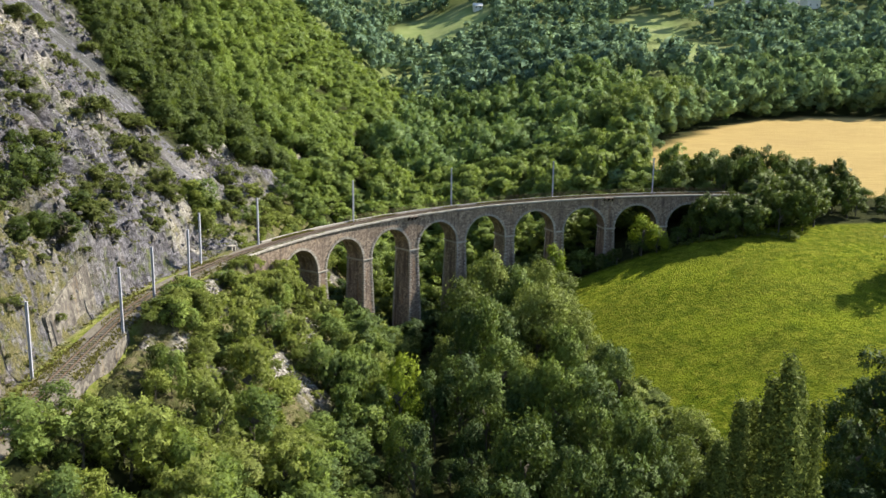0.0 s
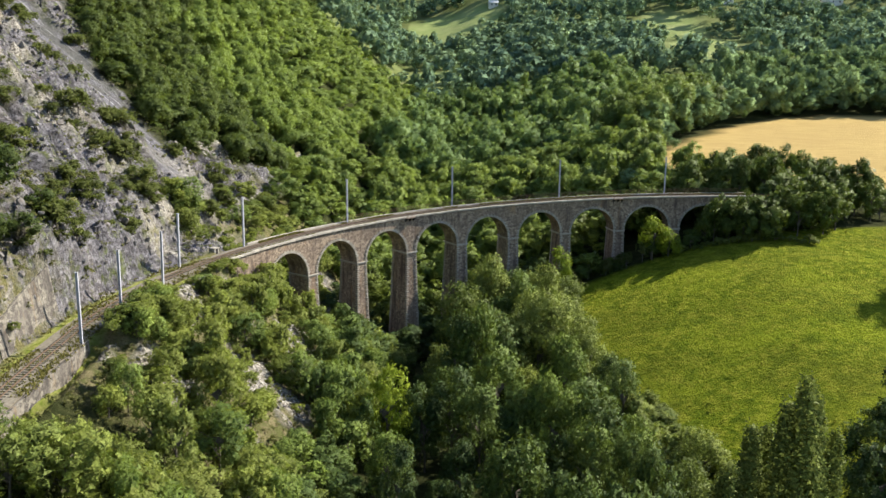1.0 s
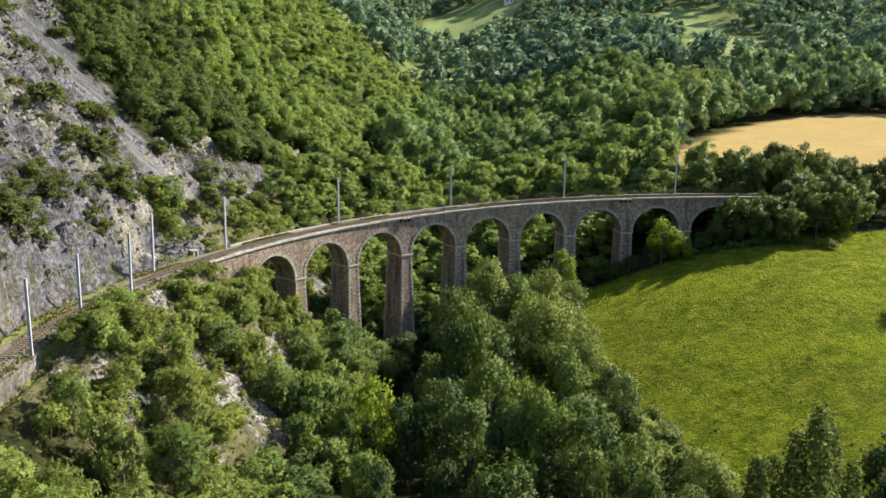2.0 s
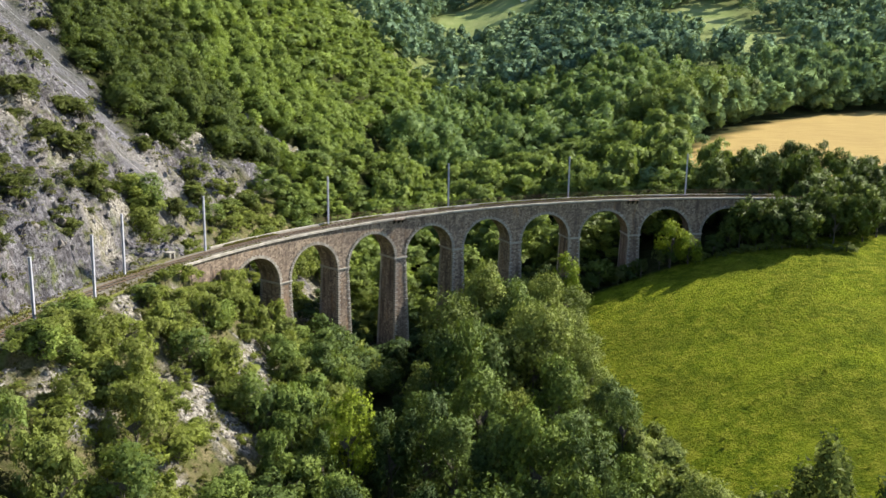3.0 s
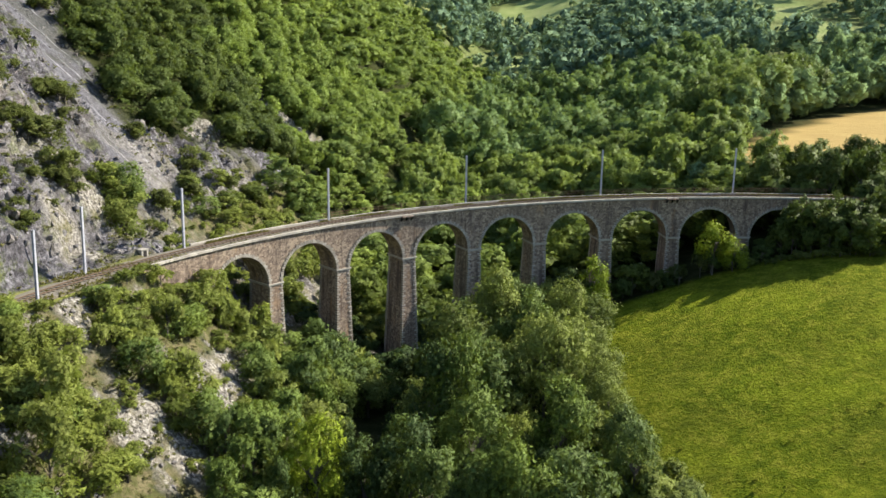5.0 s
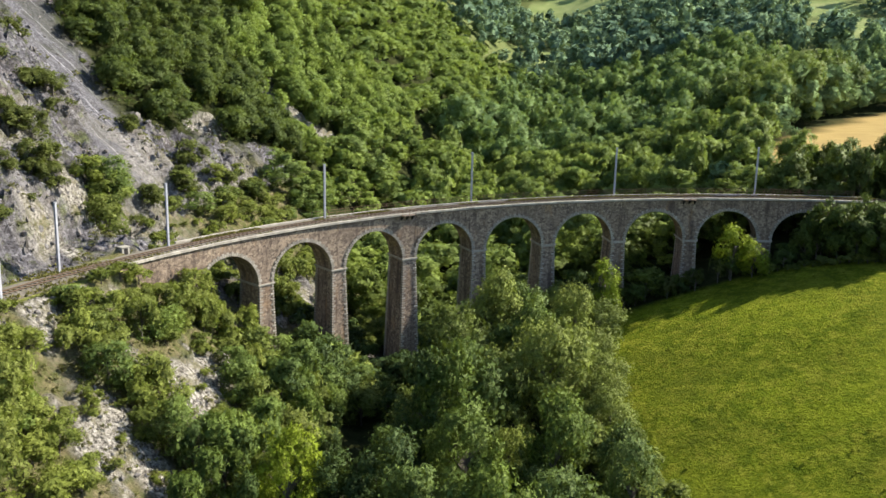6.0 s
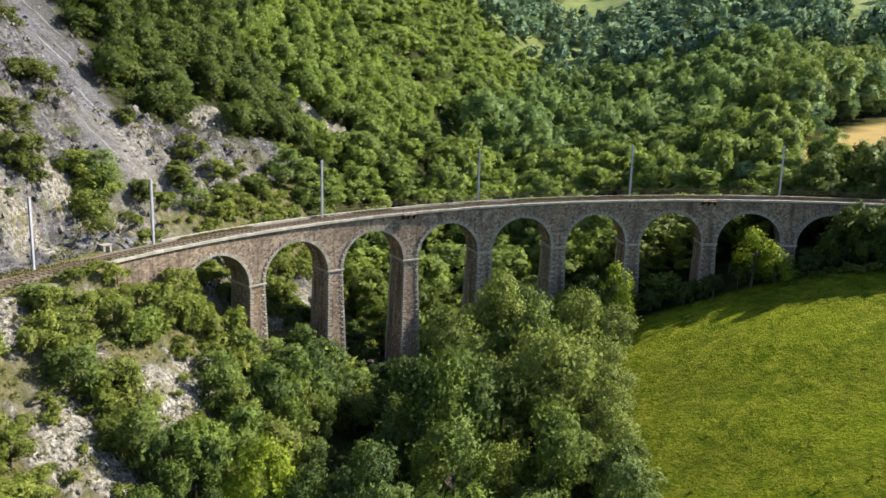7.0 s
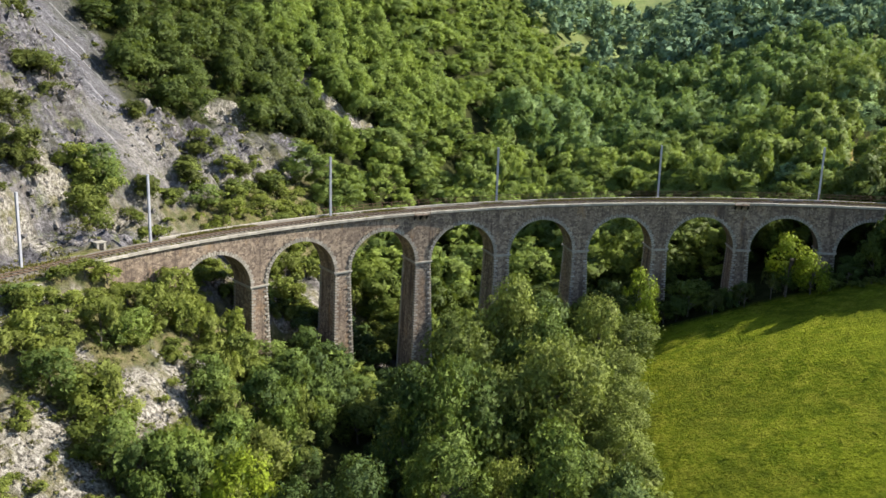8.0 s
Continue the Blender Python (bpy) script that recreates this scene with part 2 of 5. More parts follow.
BALLAST = plain_material("ballast", (0.12, 0.107, 0.084), (0.255, 0.23, 0.182), 2.0, depth=0.08)
SLEEPER = plain_material("sleeper_wood", (0.145, 0.130, 0.106), (0.26, 0.236, 0.192), 3.0, each=0.3)
RAIL = plain_material("rusty_rail", (0.11, 0.075, 0.052), (0.20, 0.14, 0.10), 4.0, 0.6, 0.3)
STEEL = plain_material("painted_steel", (0.33, 0.34, 0.40), (0.50, 0.51, 0.56), 1.2, 0.5, 0.1)
RUST = plain_material("rusted_steel", (0.12, 0.075, 0.055), (0.26, 0.16, 0.11), 3.0, 0.7, 0.3)
CONCRETE = plain_material("concrete", (0.27, 0.25, 0.21), (0.42, 0.395, 0.345), 1.6)
DARK = plain_material("dark_opening", (0.02, 0.02, 0.02), (0.05, 0.045, 0.04), 2.0)
PLASTER = plain_material("pale_plaster", (0.62, 0.60, 0.55), (0.78, 0.76, 0.71), 0.4)
ROOF = plain_material("roof_tile", (0.22, 0.20, 0.20), (0.36, 0.33, 0.32), 0.8)
ROOF_PALE = plain_material("pale_roof", (0.62, 0.61, 0.60), (0.80, 0.79, 0.78), 0.8)
WEED_DRY = leaf_material("dry_grass", (0.13, 0.12, 0.035), (0.36, 0.33, 0.13), (0.22, 0.21, 0.06), 0.0, 0.26, 0)
WEED = leaf_material("grass_blade", (0.15, 0.20, 0.018), (0.36, 0.385, 0.055), (0.24, 0.27, 0.035), 0.0, 0.26, 0)
ROCK = Mat("loose_rock", 0.95)
ROCK.color(ROCK.mix(ROCK.ramp(ROCK.noise(1.2, 5), (0.4, 0.0), (0.7, 0.6)), ROCK.ramp(ROCK.noise(4, 5), (0.3, (0.09, 0.086, 0.088)), (0.7, (0.27, 0.262, 0.262))), (0.20, 0.16, 0.115)))
ROCK = ROCK.bump(ROCK.noise(5, 5), 0.7, 0.15).m

# ---- the line of the railway: a curve of 102 m radius, climbing 2.85 in 100 ----
X0, Y0, TURN0, RADIUS, GRADE = -1.170, 202.903, 0.637, 101.97, 0.02854
CX, CY = X0 + RADIUS * math.sin(TURN0), Y0 - RADIUS * math.cos(TURN0)
PITCH, COPING, IMPOST = 13.375, 8.09, -6.461
WIDTH = 5.0
STRAIGHT = -100.0


def line(s, o, z=0.0):
    """The place at s metres along the line, o metres outward of the viaduct's inner face, z above the coping's level there."""
    r = max(s, STRAIGHT)
    a = TURN0 + math.pi / 2 - r / RADIUS
    x, y = CX + (RADIUS + o) * math.cos(a), CY + (RADIUS + o) * math.sin(a)
    if s < STRAIGHT:
        h = TURN0 - r / RADIUS
        x, y = x + math.cos(h) * (s - r), y + math.sin(h) * (s - r)
    return Vector((x, y, IMPOST + COPING + GRADE * s + z))


def heading(s):
    return TURN0 - max(s, STRAIGHT) / RADIUS


def along(x, y):
    """s and o of places, by numpy."""
    a = np.arctan2(y - CY, x - CX)
    a = np.where(a < -math.pi / 2, a + 2 * math.pi, a)
    s, o = (TURN0 + math.pi / 2 - a) * RADIUS, np.hypot(x - CX, y - CY) - RADIUS
    p, h = line(STRAIGHT, 0), heading(STRAIGHT)
    u, v = (x - p.x) * math.cos(h) + (y - p.y) * math.sin(h), -(x - p.x) * math.sin(h) + (y - p.y) * math.cos(h)
    back = (s < STRAIGHT) | ((u < 0) & (x < CX))
    return np.where(back, STRAIGHT + u, s), np.where(back, v, o)


# ---- the lie of the land ----
def _hash(i, j, k):
    n = (i * 374761393 + j * 668265263 + k * 1274126177) & 0x7FFFFFFF
    n = ((n ^ (n >> 13)) * 1103515245 + 12345) & 0x7FFFFFFF
    return ((n ^ (n >> 16)) & 0xFFFF) / 65535.0


def value_noise(x, y, k=0):
    i, j = np.floor(x).astype(np.int64), np.floor(y).astype(np.int64)
    u, v = x - i, y - j
    u, v = u * u * (3 - 2 * u), v * v * (3 - 2 * v)
    a, b, c, d = _hash(i, j, k), _hash(i + 1, j, k), _hash(i, j + 1, k), _hash(i + 1, j + 1, k)
    return (a * (1 - u) + b * u) * (1 - v) + (c * (1 - u) + d * u) * v


def fbm(x, y, octaves=4, k=0, gain=0.5):
    total, amp, out = 0.0, 1.0, 0.0
    for n in range(octaves):
        out = out + amp * value_noise(x * 2**n + 17 * n, y * 2**n + 9 * n, k + n)
        total, amp = total + amp, amp * gain
    return out / total


def smooth(a, b, v):
    u = np.clip((v - a) / (b - a), 0, 1)
    return u * u * (3 - 2 * u)


def soft_plus(v, w):
    return w * np.logaddexp(0, v / w)


def foot(y):
    """The foot of the hillside, as x, at the level of the line."""
    return np.interp(y, [-100, 60, 100, 165, 200, 270, 330, 400, 600, 800, 1000, 1400], [-44, -46, -49, -46.5, -42, -40, -28, -20, -10, -35, -110, -240])


def meadow_edge(y):
    """The meadow's edge on the side of the stream, as x."""
    return np.interp(y, [60, 95, 112, 125, 135, 150, 165, 178, 191, 212, 222], [80, 62, 54.5, 47.5, 42, 37.5, 32.5, 30, 28.5, 27, 31])


def zones(x, y):
    s, o = along(x, y)
    d = foot(y) - x
    wob = (fbm(x / 9, y / 9, 4, 3) - 0.5) * 16
    edge = meadow_edge(y)
    under = np.interp(x, [25, 40, 62, 90, 130, 200], [211, 215, 217, 222, 229, 236])
    meadow = smooth(-1.0, 1.0, x - edge + 2.2 + wob * 0.12) * smooth(-1.5, 1.5, under - y + wob * 0.1)
    wheat = smooth(-1, 1, x - 66) * smooth(-1, 1, y - 270 + 0.22 * (x - 60)) * smooth(-1.5, 1.5, np.interp(x, [66, 78, 92, 108, 125, 143, 175, 420], [316, 335, 360, 384, 406, 427, 441, 450]) - y + wob * 0.2) * smooth(-2, 2, 420 - x)
    pasture = 0 * x
    for px, py, rx, ry in ((-4, 858, 44, 70), (172, 765, 28, 60), (170, 650, 28, 46), (-12, 632, 20, 40)):
        pasture = np.maximum(pasture, smooth(1.12, 0.95, np.hypot((x - px) / rx, (y - py) / ry) + wob * 0.012))
    cliff = smooth(-4, 4, np.interp(d, [0, 8, 14, 19, 28, 36, 55], [246, 238, 208, 201, 209, 214, 240]) - y + wob * 0.6) * smooth(0.0, 1.5, d + wob * 0.1) * smooth(85, 70, d + wob)
    holes = smooth(0.66, 0.56, fbm(x / 7, y / 7, 4, 41))
    streak = smooth(0.62, 0.70, fbm(x / 11, y / 19, 4, 8)) * smooth(0, 3, d) * smooth(330, 240, y)
    streak = np.maximum(streak, smooth(1.15, 0.7, np.hypot((x + 52) / 13, (y - 272 - 0.35 * (x + 52)) / 4.5) + wob * 0.03))
    gully = smooth(3.4, 2.0, np.abs(y - np.interp(x, [-40, -35, -30, -26, -20], [142.3, 141.1, 138.0, 136.8, 135.4])) + wob * 0.12) * smooth(-41, -39, x) * smooth(-16.5, -19, x) * (1 - 0.75 * smooth(2.6, 1.2, np.abs(x + 31.6)))
    crop = smooth(1.2, 0.8, np.hypot((x + 22.8) / 3.4, (y - 153) / 6.5) + wob * 0.05)
    patchy = np.maximum(smooth(0.60, 0.66, fbm(x / 8, y / 6, 4, 5)), smooth(1.2, 0.8, np.hypot((x + 32.6) / 3.4, (y - 118) / 5) + wob * 0.06))
    lower = np.maximum(np.maximum(gully, crop), patchy) * smooth(-6, -8, d) * smooth(-38, -30, d) * smooth(178, 165, y) * smooth(105, 112, y)
    scree = smooth(7.5, 4.5, np.abs(y - np.interp(d, [3, 12, 22, 30, 45], [186, 190, 201, 203, 209])) + wob * 0.35) * smooth(1, 4, d)
    low_cliff = cliff * smooth(26, 8, d + wob) * (smooth(150, 178, y) + 0.7 * smooth(128, 116, y))
    terrace = smooth(5.8, 6.6, o) * smooth(24, 16, o + wob * 0.3) * smooth(3, -3, y + wob * 0.3 - np.interp(x, [-52, -48, -38, -30, -20], [206, 218, 225, 220, 205])) * smooth(-66, -60, s) * smooth(-3, -10, s)
    face = smooth(5.7, 6.4, o) * smooth(20, 13, o) * smooth(-140, -132, s) * smooth(-54, -60, s)
    cliff = np.maximum(np.maximum(cliff, terrace), face)
    bench = smooth(0.4, -0.4, np.abs(o - 2.6) - 3.6) * smooth(-54, -58, s)
    return dict(s=s, o=o, d=d, meadow=meadow, wheat=wheat, pasture=pasture, rock=np.maximum(np.maximum(np.maximum(cliff * np.maximum(holes, 0.6), face), streak), lower), cliff=cliff, scree=scree * cliff, dry=smooth(-13, -18, x) * smooth(100, 108, y) * smooth(240, 228, y) * smooth(-34, -28, d) * smooth(8, 3, d), mossy=np.clip(cliff * smooth(134, 114, y) * smooth(24, 12, d), 0, 1), bench=bench, lower=lower, terrace=terrace, pale=np.clip(lower + streak + 0.5 * low_cliff * smooth(0.42, 0.6, fbm(x / 5, y / 5, 3, 19)) + terrace * smooth(0.45, 0.60, fbm(x / 4, y / 4, 3, 23)), 0, 1))


def land(x, y, relief=True):
    x, y = np.asarray(x, float), np.asarray(y, float)
    s, o = along(x, y)
    d = foot(y) - x
    near = smooth(205, 165, y) * smooth(60, 90, y)
    up = np.where(d > 0, 0.86 * d + near * 6.5 * (1 - np.exp(-np.maximum(d, 0) / 2.0)), 0.92 * np.minimum(d + 8.8 * smooth(188, 156, y), 0))
    up = np.where(d > 95, 0.86 * 95 + 6 + 0.35 * (d - 95), up)
    far = np.where(y > 450, 0.12 * (y - 450), 0) + 0.13 * soft_plus(y - 800, 30) + 0.07 * soft_plus(x - 120, 30) * smooth(450, 1000, y)
    right = -10.2 - 0.33 * soft_plus(68 - x, 5) + 0.18 * (np.minimum(y, 190) - 168) + 0.075 * np.maximum(y - 190, 0) - 0.03 * np.maximum(y - 450, 0)
    floor = np.interp(y, [0, 230, 330, 450, 600], [-31, -29, -14, -7, 4])
    up = up + np.interp(y, [0, 500, 900], [0, 0, 30])
    base = soft_plus(right - floor, 2.0) + floor + far
    z = soft_plus(up - base, 2.5) + base
    bench_z = IMPOST + COPING + GRADE * s - 0.62
    if relief:
        q = zones(x, y)
        rugged = np.clip(q["rock"] + 0.15 * (d > -30) * (d < 90), 0, 1) * smooth(700, 400, y)
        bumps = (fbm(x / 8, y / 6, 5, 21, 0.66) - 0.5) * 9.0 + (0.9 - np.abs(fbm(x / 4.3 + y / 9, y / 3.2 - x / 9, 5, 33, 0.7) - 0.5) * 11.0)
        calm = (1 - 0.7 * q["lower"]) * (1 - 0.55 * q["terrace"])
        crag = (0.5 - np.abs(fbm(x / 2.3 - y / 5, y / 1.7 + x / 6, 4, 35, 0.75) - 0.5) * 4.0) * 1.5
        z = z + (bumps + crag * q["rock"]) * rugged * calm * (1 - 0.8 * q["scree"])
        z = z + (fbm(x / 14, y / 14, 4, 51) - 0.5) * 1.1 * q["meadow"] + (fbm(x / 120, y / 120, 4, 61) - 0.5) * 16 * smooth(420, 900, y)
    # the bench that carries the line, and the sunken ground under the viaduct
    w = smooth(2.2, 0.0, np.abs(o - 2.9) - 3.9) * smooth(-53, -59, s)
    z = z * (1 - w) + bench_z * w
    return z - 2.3 * smooth(0.05, -0.5, o) * smooth(-7.0, -3.0, o) * smooth(-96, -99, s) * smooth(-131, -126, s)


def spaced(lo, hi, a, b, step, growth=1.07):
    """Grid lines, close together from a to b and ever wider outside."""
    core = list(np.arange(a, b + step / 2, step))
    for end, sign in ((lo, -1), (hi, 1)):
        g, out = step, []
        p = core[0] if sign < 0 else core[-1]
        while (p - end) * sign < 0:
            g = min(g * growth, 60)
            p += sign * g
            out.append(p)
        core = out[::-1] + core if sign < 0 else core + out
    return np.array(core)


def mesh_from(name, verts, faces, material, smooth_faces=False):
    """A mesh from arrays of corners and of faces that all have as many corners."""
    me = bpy.data.meshes.new(name)
    verts, faces = np.asarray(verts, np.float32), np.asarray(faces, np.int32)
    n = faces.shape[1]
    me.vertices.add(len(verts))
    me.vertices.foreach_set("co", verts.ravel())
    me.loops.add(faces.size)
    me.loops.foreach_set("vertex_index", faces.ravel())
    me.polygons.add(len(faces))
    me.polygons.foreach_set("loop_start", np.arange(0, faces.size, n, dtype=np.int32))
    me.polygons.foreach_set("use_smooth", np.full(len(faces), smooth_faces))
    me.update(calc_edges=True)
    if material:
        me.materials.append(material)
    return me


def shade_by(me, normals):
    """Leaves take the light as the crown's surface does."""
    a = me.attributes.new("custom_normal", "FLOAT_VECTOR", "POINT")
    a.data.foreach_set("vector", np.asarray(normals, np.float32).ravel())


def add_attr(me, name, values):
    a = me.attributes.new(name, "FLOAT", "POINT")
    a.data.foreach_set("value", np.asarray(values, np.float32))


gx, gy = spaced(-2600, 2600, -90, -18, 0.85, 1.06), spaced(-900, 3200, 88, 228, 0.9, 1.05)
mx, my = np.meshgrid(gx, gy)
fx, fy = mx.ravel(), my.ravel()
fz = land(fx, fy)
idx = np.arange(len(fx)).reshape(mx.shape)
quads = np.stack([idx[:-1, :-1], idx[:-1, 1:], idx[1:, 1:], idx[1:, :-1]], -1).reshape(-1, 4)
me = mesh_from("ground", np.stack([fx, fy, fz], -1), quads, GROUND, True)
q = zones(fx, fy)
for key in ("meadow", "wheat", "scree", "pale", "mossy", "dry"):
    add_attr(me, key, q[key])
add_attr(me, "pasture", np.maximum(q["pasture"], 0.45 * smooth(470, 560, fy)))
add_attr(me, "rock", q["rock"] * (1 - q["bench"]))
add_attr(me, "verge", q["bench"])
ground = tagged(new("ground", me), "wooded valley with green meadow, ripe wheat field and grey limestone slope", "ground", kind="structure")


# ---- building helpers ----
def world_of(ob):
    return ob.matrix_basis if ob.parent is None else world_of(ob.parent) @ ob.matrix_parent_inverse @ ob.matrix_basis


def part(name, me, parent, label="", m=None):
    """One mesh object under a thing or under a part, at the pose m in the world."""
    ob = new(name, me)
    ob.parent = parent
    ob.matrix_parent_inverse = world_of(parent).inverted()
    if m is not None:
        ob.matrix_basis = m
    return tagged(ob, label)


def thing(name, at, label, category, group=""):
    ob = new(name)
    ob.empty_display_size = 0.5
    ob.matrix_basis = Matrix.Translation(at)
    return tagged(ob, label, category, group)


def bm_mesh(name, bm, material, bevel=0.0):
    if bevel:
        bmesh.ops.bevel(bm, geom=bm.edges[:], offset=bevel, segments=1, affect="EDGES")
    bmesh.ops.recalc_face_normals(bm, faces=bm.faces[:])
    me = bpy.data.meshes.new(name)
    bm.to_mesh(me)
    bm.free()
    me.materials.append(material)
    return me


def box(bm, x, y, z, m=Matrix()):
    """A box from three pairs of limits."""
    c = [bm.verts.new(m @ Vector((x[i], y[j], z[k]))) for i in (0, 1) for j in (0, 1) for k in (0, 1)]
    for f in ((0, 1, 3, 2), (4, 6, 7, 5), (0, 4, 5, 1), (2, 3, 7, 6), (0, 2, 6, 4), (1, 5, 7, 3)):
        bm.faces.new([c[i] for i in f])
    return c


def sweep(name, profile, stations, material):
    """A closed profile of (o, z) carried along the line."""
    n = len(profile)
    verts = [tuple(line(s, o, z)) for s in stations for o, z in profile]
    faces = [(k * n + i, k * n + (i + 1) % n, (k + 1) * n + (i + 1) % n, (k + 1) * n + i) for k in range(len(stations) - 1) for i in range(n)]
    me = mesh_from(name, verts, faces, material)
    bm = bmesh.new()
    bm.from_mesh(me)
    bm.verts.ensure_lookup_table()
    bm.faces.new([bm.verts[i] for i in range(n)])
    bm.faces.new([bm.verts[(len(stations) - 1) * n + i] for i in range(n)])
    bmesh.ops.recalc_face_normals(bm, faces=bm.faces[:])
    bm.to_mesh(me)
    bm.free()
    return me


# ---- the viaduct ----
viaduct = thing("viaduct", tuple(line(0, 2.5, -38)), "curved stone railway viaduct with nine round arches on tall tapering piers", "viaduct")
SPAN, SPRING = 10.75, -7.75     # clear span; the springing, from the coping
RISE = SPAN / 2
S_FIRST, S_LAST = -3.5 * PITCH, 5.5 * PITCH     # the centres of the end piers, which are abutments
S_BEGIN, S_END = S_FIRST - 14.5, S_LAST + 5.0


def bay_bottom(s):
    """The underside of the arches, from the coping's level."""
    k = math.floor((s - S_FIRST) / PITCH)
    mid = S_FIRST + (k + 0.5) * PITCH
    u = abs(s - mid)
    if s < S_FIRST or s > S_LAST or u >= RISE:
        return None
    return SPRING + math.sqrt(RISE * RISE - u * u)


def spandrel():
    """Both faces, the barrels of the arches and the haunches, above the springing."""
    bm = bmesh.new()
    stops = []
    for k in range(9):
        mid = S_FIRST + (k + 0.5) * PITCH
        stops += [mid - RISE * math.cos(math.pi * i / 26) for i in range(27)]
        if k < 8:
            stops += [mid + RISE + 0.7, mid + RISE + 1.3, mid + RISE + 1.95]
    stops = sorted(set([S_FIRST - PITCH / 2 + RISE + 0.0, S_LAST] + [S_FIRST + i * 0.5 for i in range(2)] + stops))
    stops = [s for s in stops if S_FIRST <= s <= S_LAST]
    top, rows = -0.46, []
    for s in stops:
        b = bay_bottom(s)
        b = SPRING if b is None else b
        ring = []
        for o in (0.0, WIDTH):
            ring.append([bm.verts.new(line(s, o, b + (top - b) * i / 4)) for i in range(5)])
        rows.append(ring)
    for a, b in zip(rows, rows[1:]):
        for side in (0, 1):
            for i in range(4):
                bm.faces.new((a[side][i], b[side][i], b[side][i + 1], a[side][i + 1]))
        bm.faces.new((a[0][0], a[1][0], b[1][0], b[0][0]))
        bm.faces.new((a[0][4], b[0][4], b[1][4], a[1][4]))
    for end in (rows[0], rows[-1]):
        bm.faces.new([*end[0], *end[1][::-1]])
    return bm_mesh("spandrel", bm, STONE)


part("spandrel", spandrel(), viaduct, "rubble masonry spandrels with water stains")


def pier_mesh(s, foot_z):
    """A shaft that widens to its foot."""
    bm = bmesh.new()
    level = line(s, 0).z
    rings = []
    n = 9
    for i in range(n):
        z = SPRING + (foot_z - level - SPRING) * i / (n - 1)
        g = 0.03 * (SPRING - z)
        a = 1.19 + g
        rings.append([bm.verts.new(line(s + u, o, z)) for u, o in ((-a, -0.02 - g), (a, -0.02 - g), (a, WIDTH + 0.02 + g), (-a, WIDTH + 0.02 + g))])
    for p, r in zip(rings, rings[1:]):
        for i in range(4):
            bm.faces.new((p[i], p[(i + 1) % 4], r[(i + 1) % 4], r[i]))
    bm.faces.new(rings[0])
    bm.faces.new(rings[-1][::-1])
    return bm_mesh("pier", bm, STONE)


def quoins(s, foot_z, pier, pieces):
    """Pale corner stones, long and short by turns, up the edges of a pier: those of the inner face one by one, the rest joined."""
    level = line(s, 0).z
    z, n = SPRING - 0.42, 0
    joined = bmesh.new()
    while z > foot_z - level + 0.5:
        g = 0.03 * (SPRING - z + 0.2)
        a = 1.19 + g
        w = 0.56 if n % 2 else 0.24
        for sign in (-1, 1):
            for o1, o2 in ((-0.12 - g, 0.45 - g), (WIDTH - 0.45 + g, WIDTH + 0.12 + g)):
                own = pieces and o1 < 0 and z > SPRING - 13
                bm = bmesh.new() if own else joined
                u1, u2 = sorted((sign * (a - w), sign * (a + 0.06)))
                v = [bm.verts.new(line(s + u, o, h)) for u in (u1, u2) for o in (o1, o2) for h in (z - 0.25, z)]
                for f in ((0, 1, 3, 2), (4, 6, 7, 5), (0, 4, 5, 1), (2, 3, 7, 6), (0, 2, 6, 4), (1, 5, 7, 3)):
                    bm.faces.new([v[i] for i in f])
                if own:
                    part("quoin", bm_mesh("quoin", bm, STONE_DRESSED), pier)
        z, n = z - 0.42, n + 1
    tagged(part("corner_stonework", bm_mesh("corner_stonework", joined, STONE_DRESSED), pier, "pale toothed corner stones"), kind="stuff")


def impost_mesh(s, half):
    bm = bmesh.new()
    for z1, z2, more in ((SPRING - 0.02, SPRING + 0.16, 0.10), (SPRING + 0.16, SPRING + 0.36, 0.24)):
        v = [bm.verts.new(line(s + u, o, z)) for u in (-half - more, half + more) for o in (-more, WIDTH + more) for z in (z1, z2)]
        for f in ((0, 1, 3, 2), (4, 6, 7, 5), (0, 4, 5, 1), (2, 3, 7, 6), (0, 2, 6, 4), (1, 5, 7, 3)):
            bm.faces.new([v[i] for i in f])
    bmesh.ops.translate(bm, verts=bm.verts, vec=(0, 0, -0.36))
    return bm_mesh("impost", bm, STONE_COPING)


for k in range(1, 9):
    s = S_FIRST + k * PITCH
    p = line(s, 2.5)
    z = float(min(land(*line(s + u, o).xy) for u in (-2, 2) for o in (-1, 6))) - 1.0
    pier = part("pier", pier_mesh(s, z), viaduct, "tall tapering rubble masonry pier")
    quoins(s, z, pier, k < 6)
    part("impost", impost_mesh(s, 1.25), viaduct, "projecting pale stone impost")


def abutment(a, b):
    bm = bmesh.new()
    rows = []
    n = 12
    for i in range(n + 1):
        s = a + (b - a) * i / n
        ring = []
        for o in (0.0, WIDTH):
            low = float(land(*line(s, o).xy)) - 2.5 - line(s, 0).z
            low = min(low, -3.0)
            ring.append([bm.verts.new(line(s, o, low + (-0.46 - low) * j / 4)) for j in range(5)])
        rows.append(ring)
    for p, r in zip(rows, rows[1:]):
        for side in (0, 1):
            for j in range(4):
                bm.faces.new((p[side][j], r[side][j], r[side][j + 1], p[side][j + 1]))
        bm.faces.new((p[0][0], p[1][0], r[1][0], r[0][0]))
        bm.faces.new((p[0][4], r[0][4], r[1][4], p[1][4]))
    for end in (rows[0], rows[-1]):
        bm.faces.new([*end[0], *end[1][::-1]])
    return bm_mesh("abutment", bm, STONE)


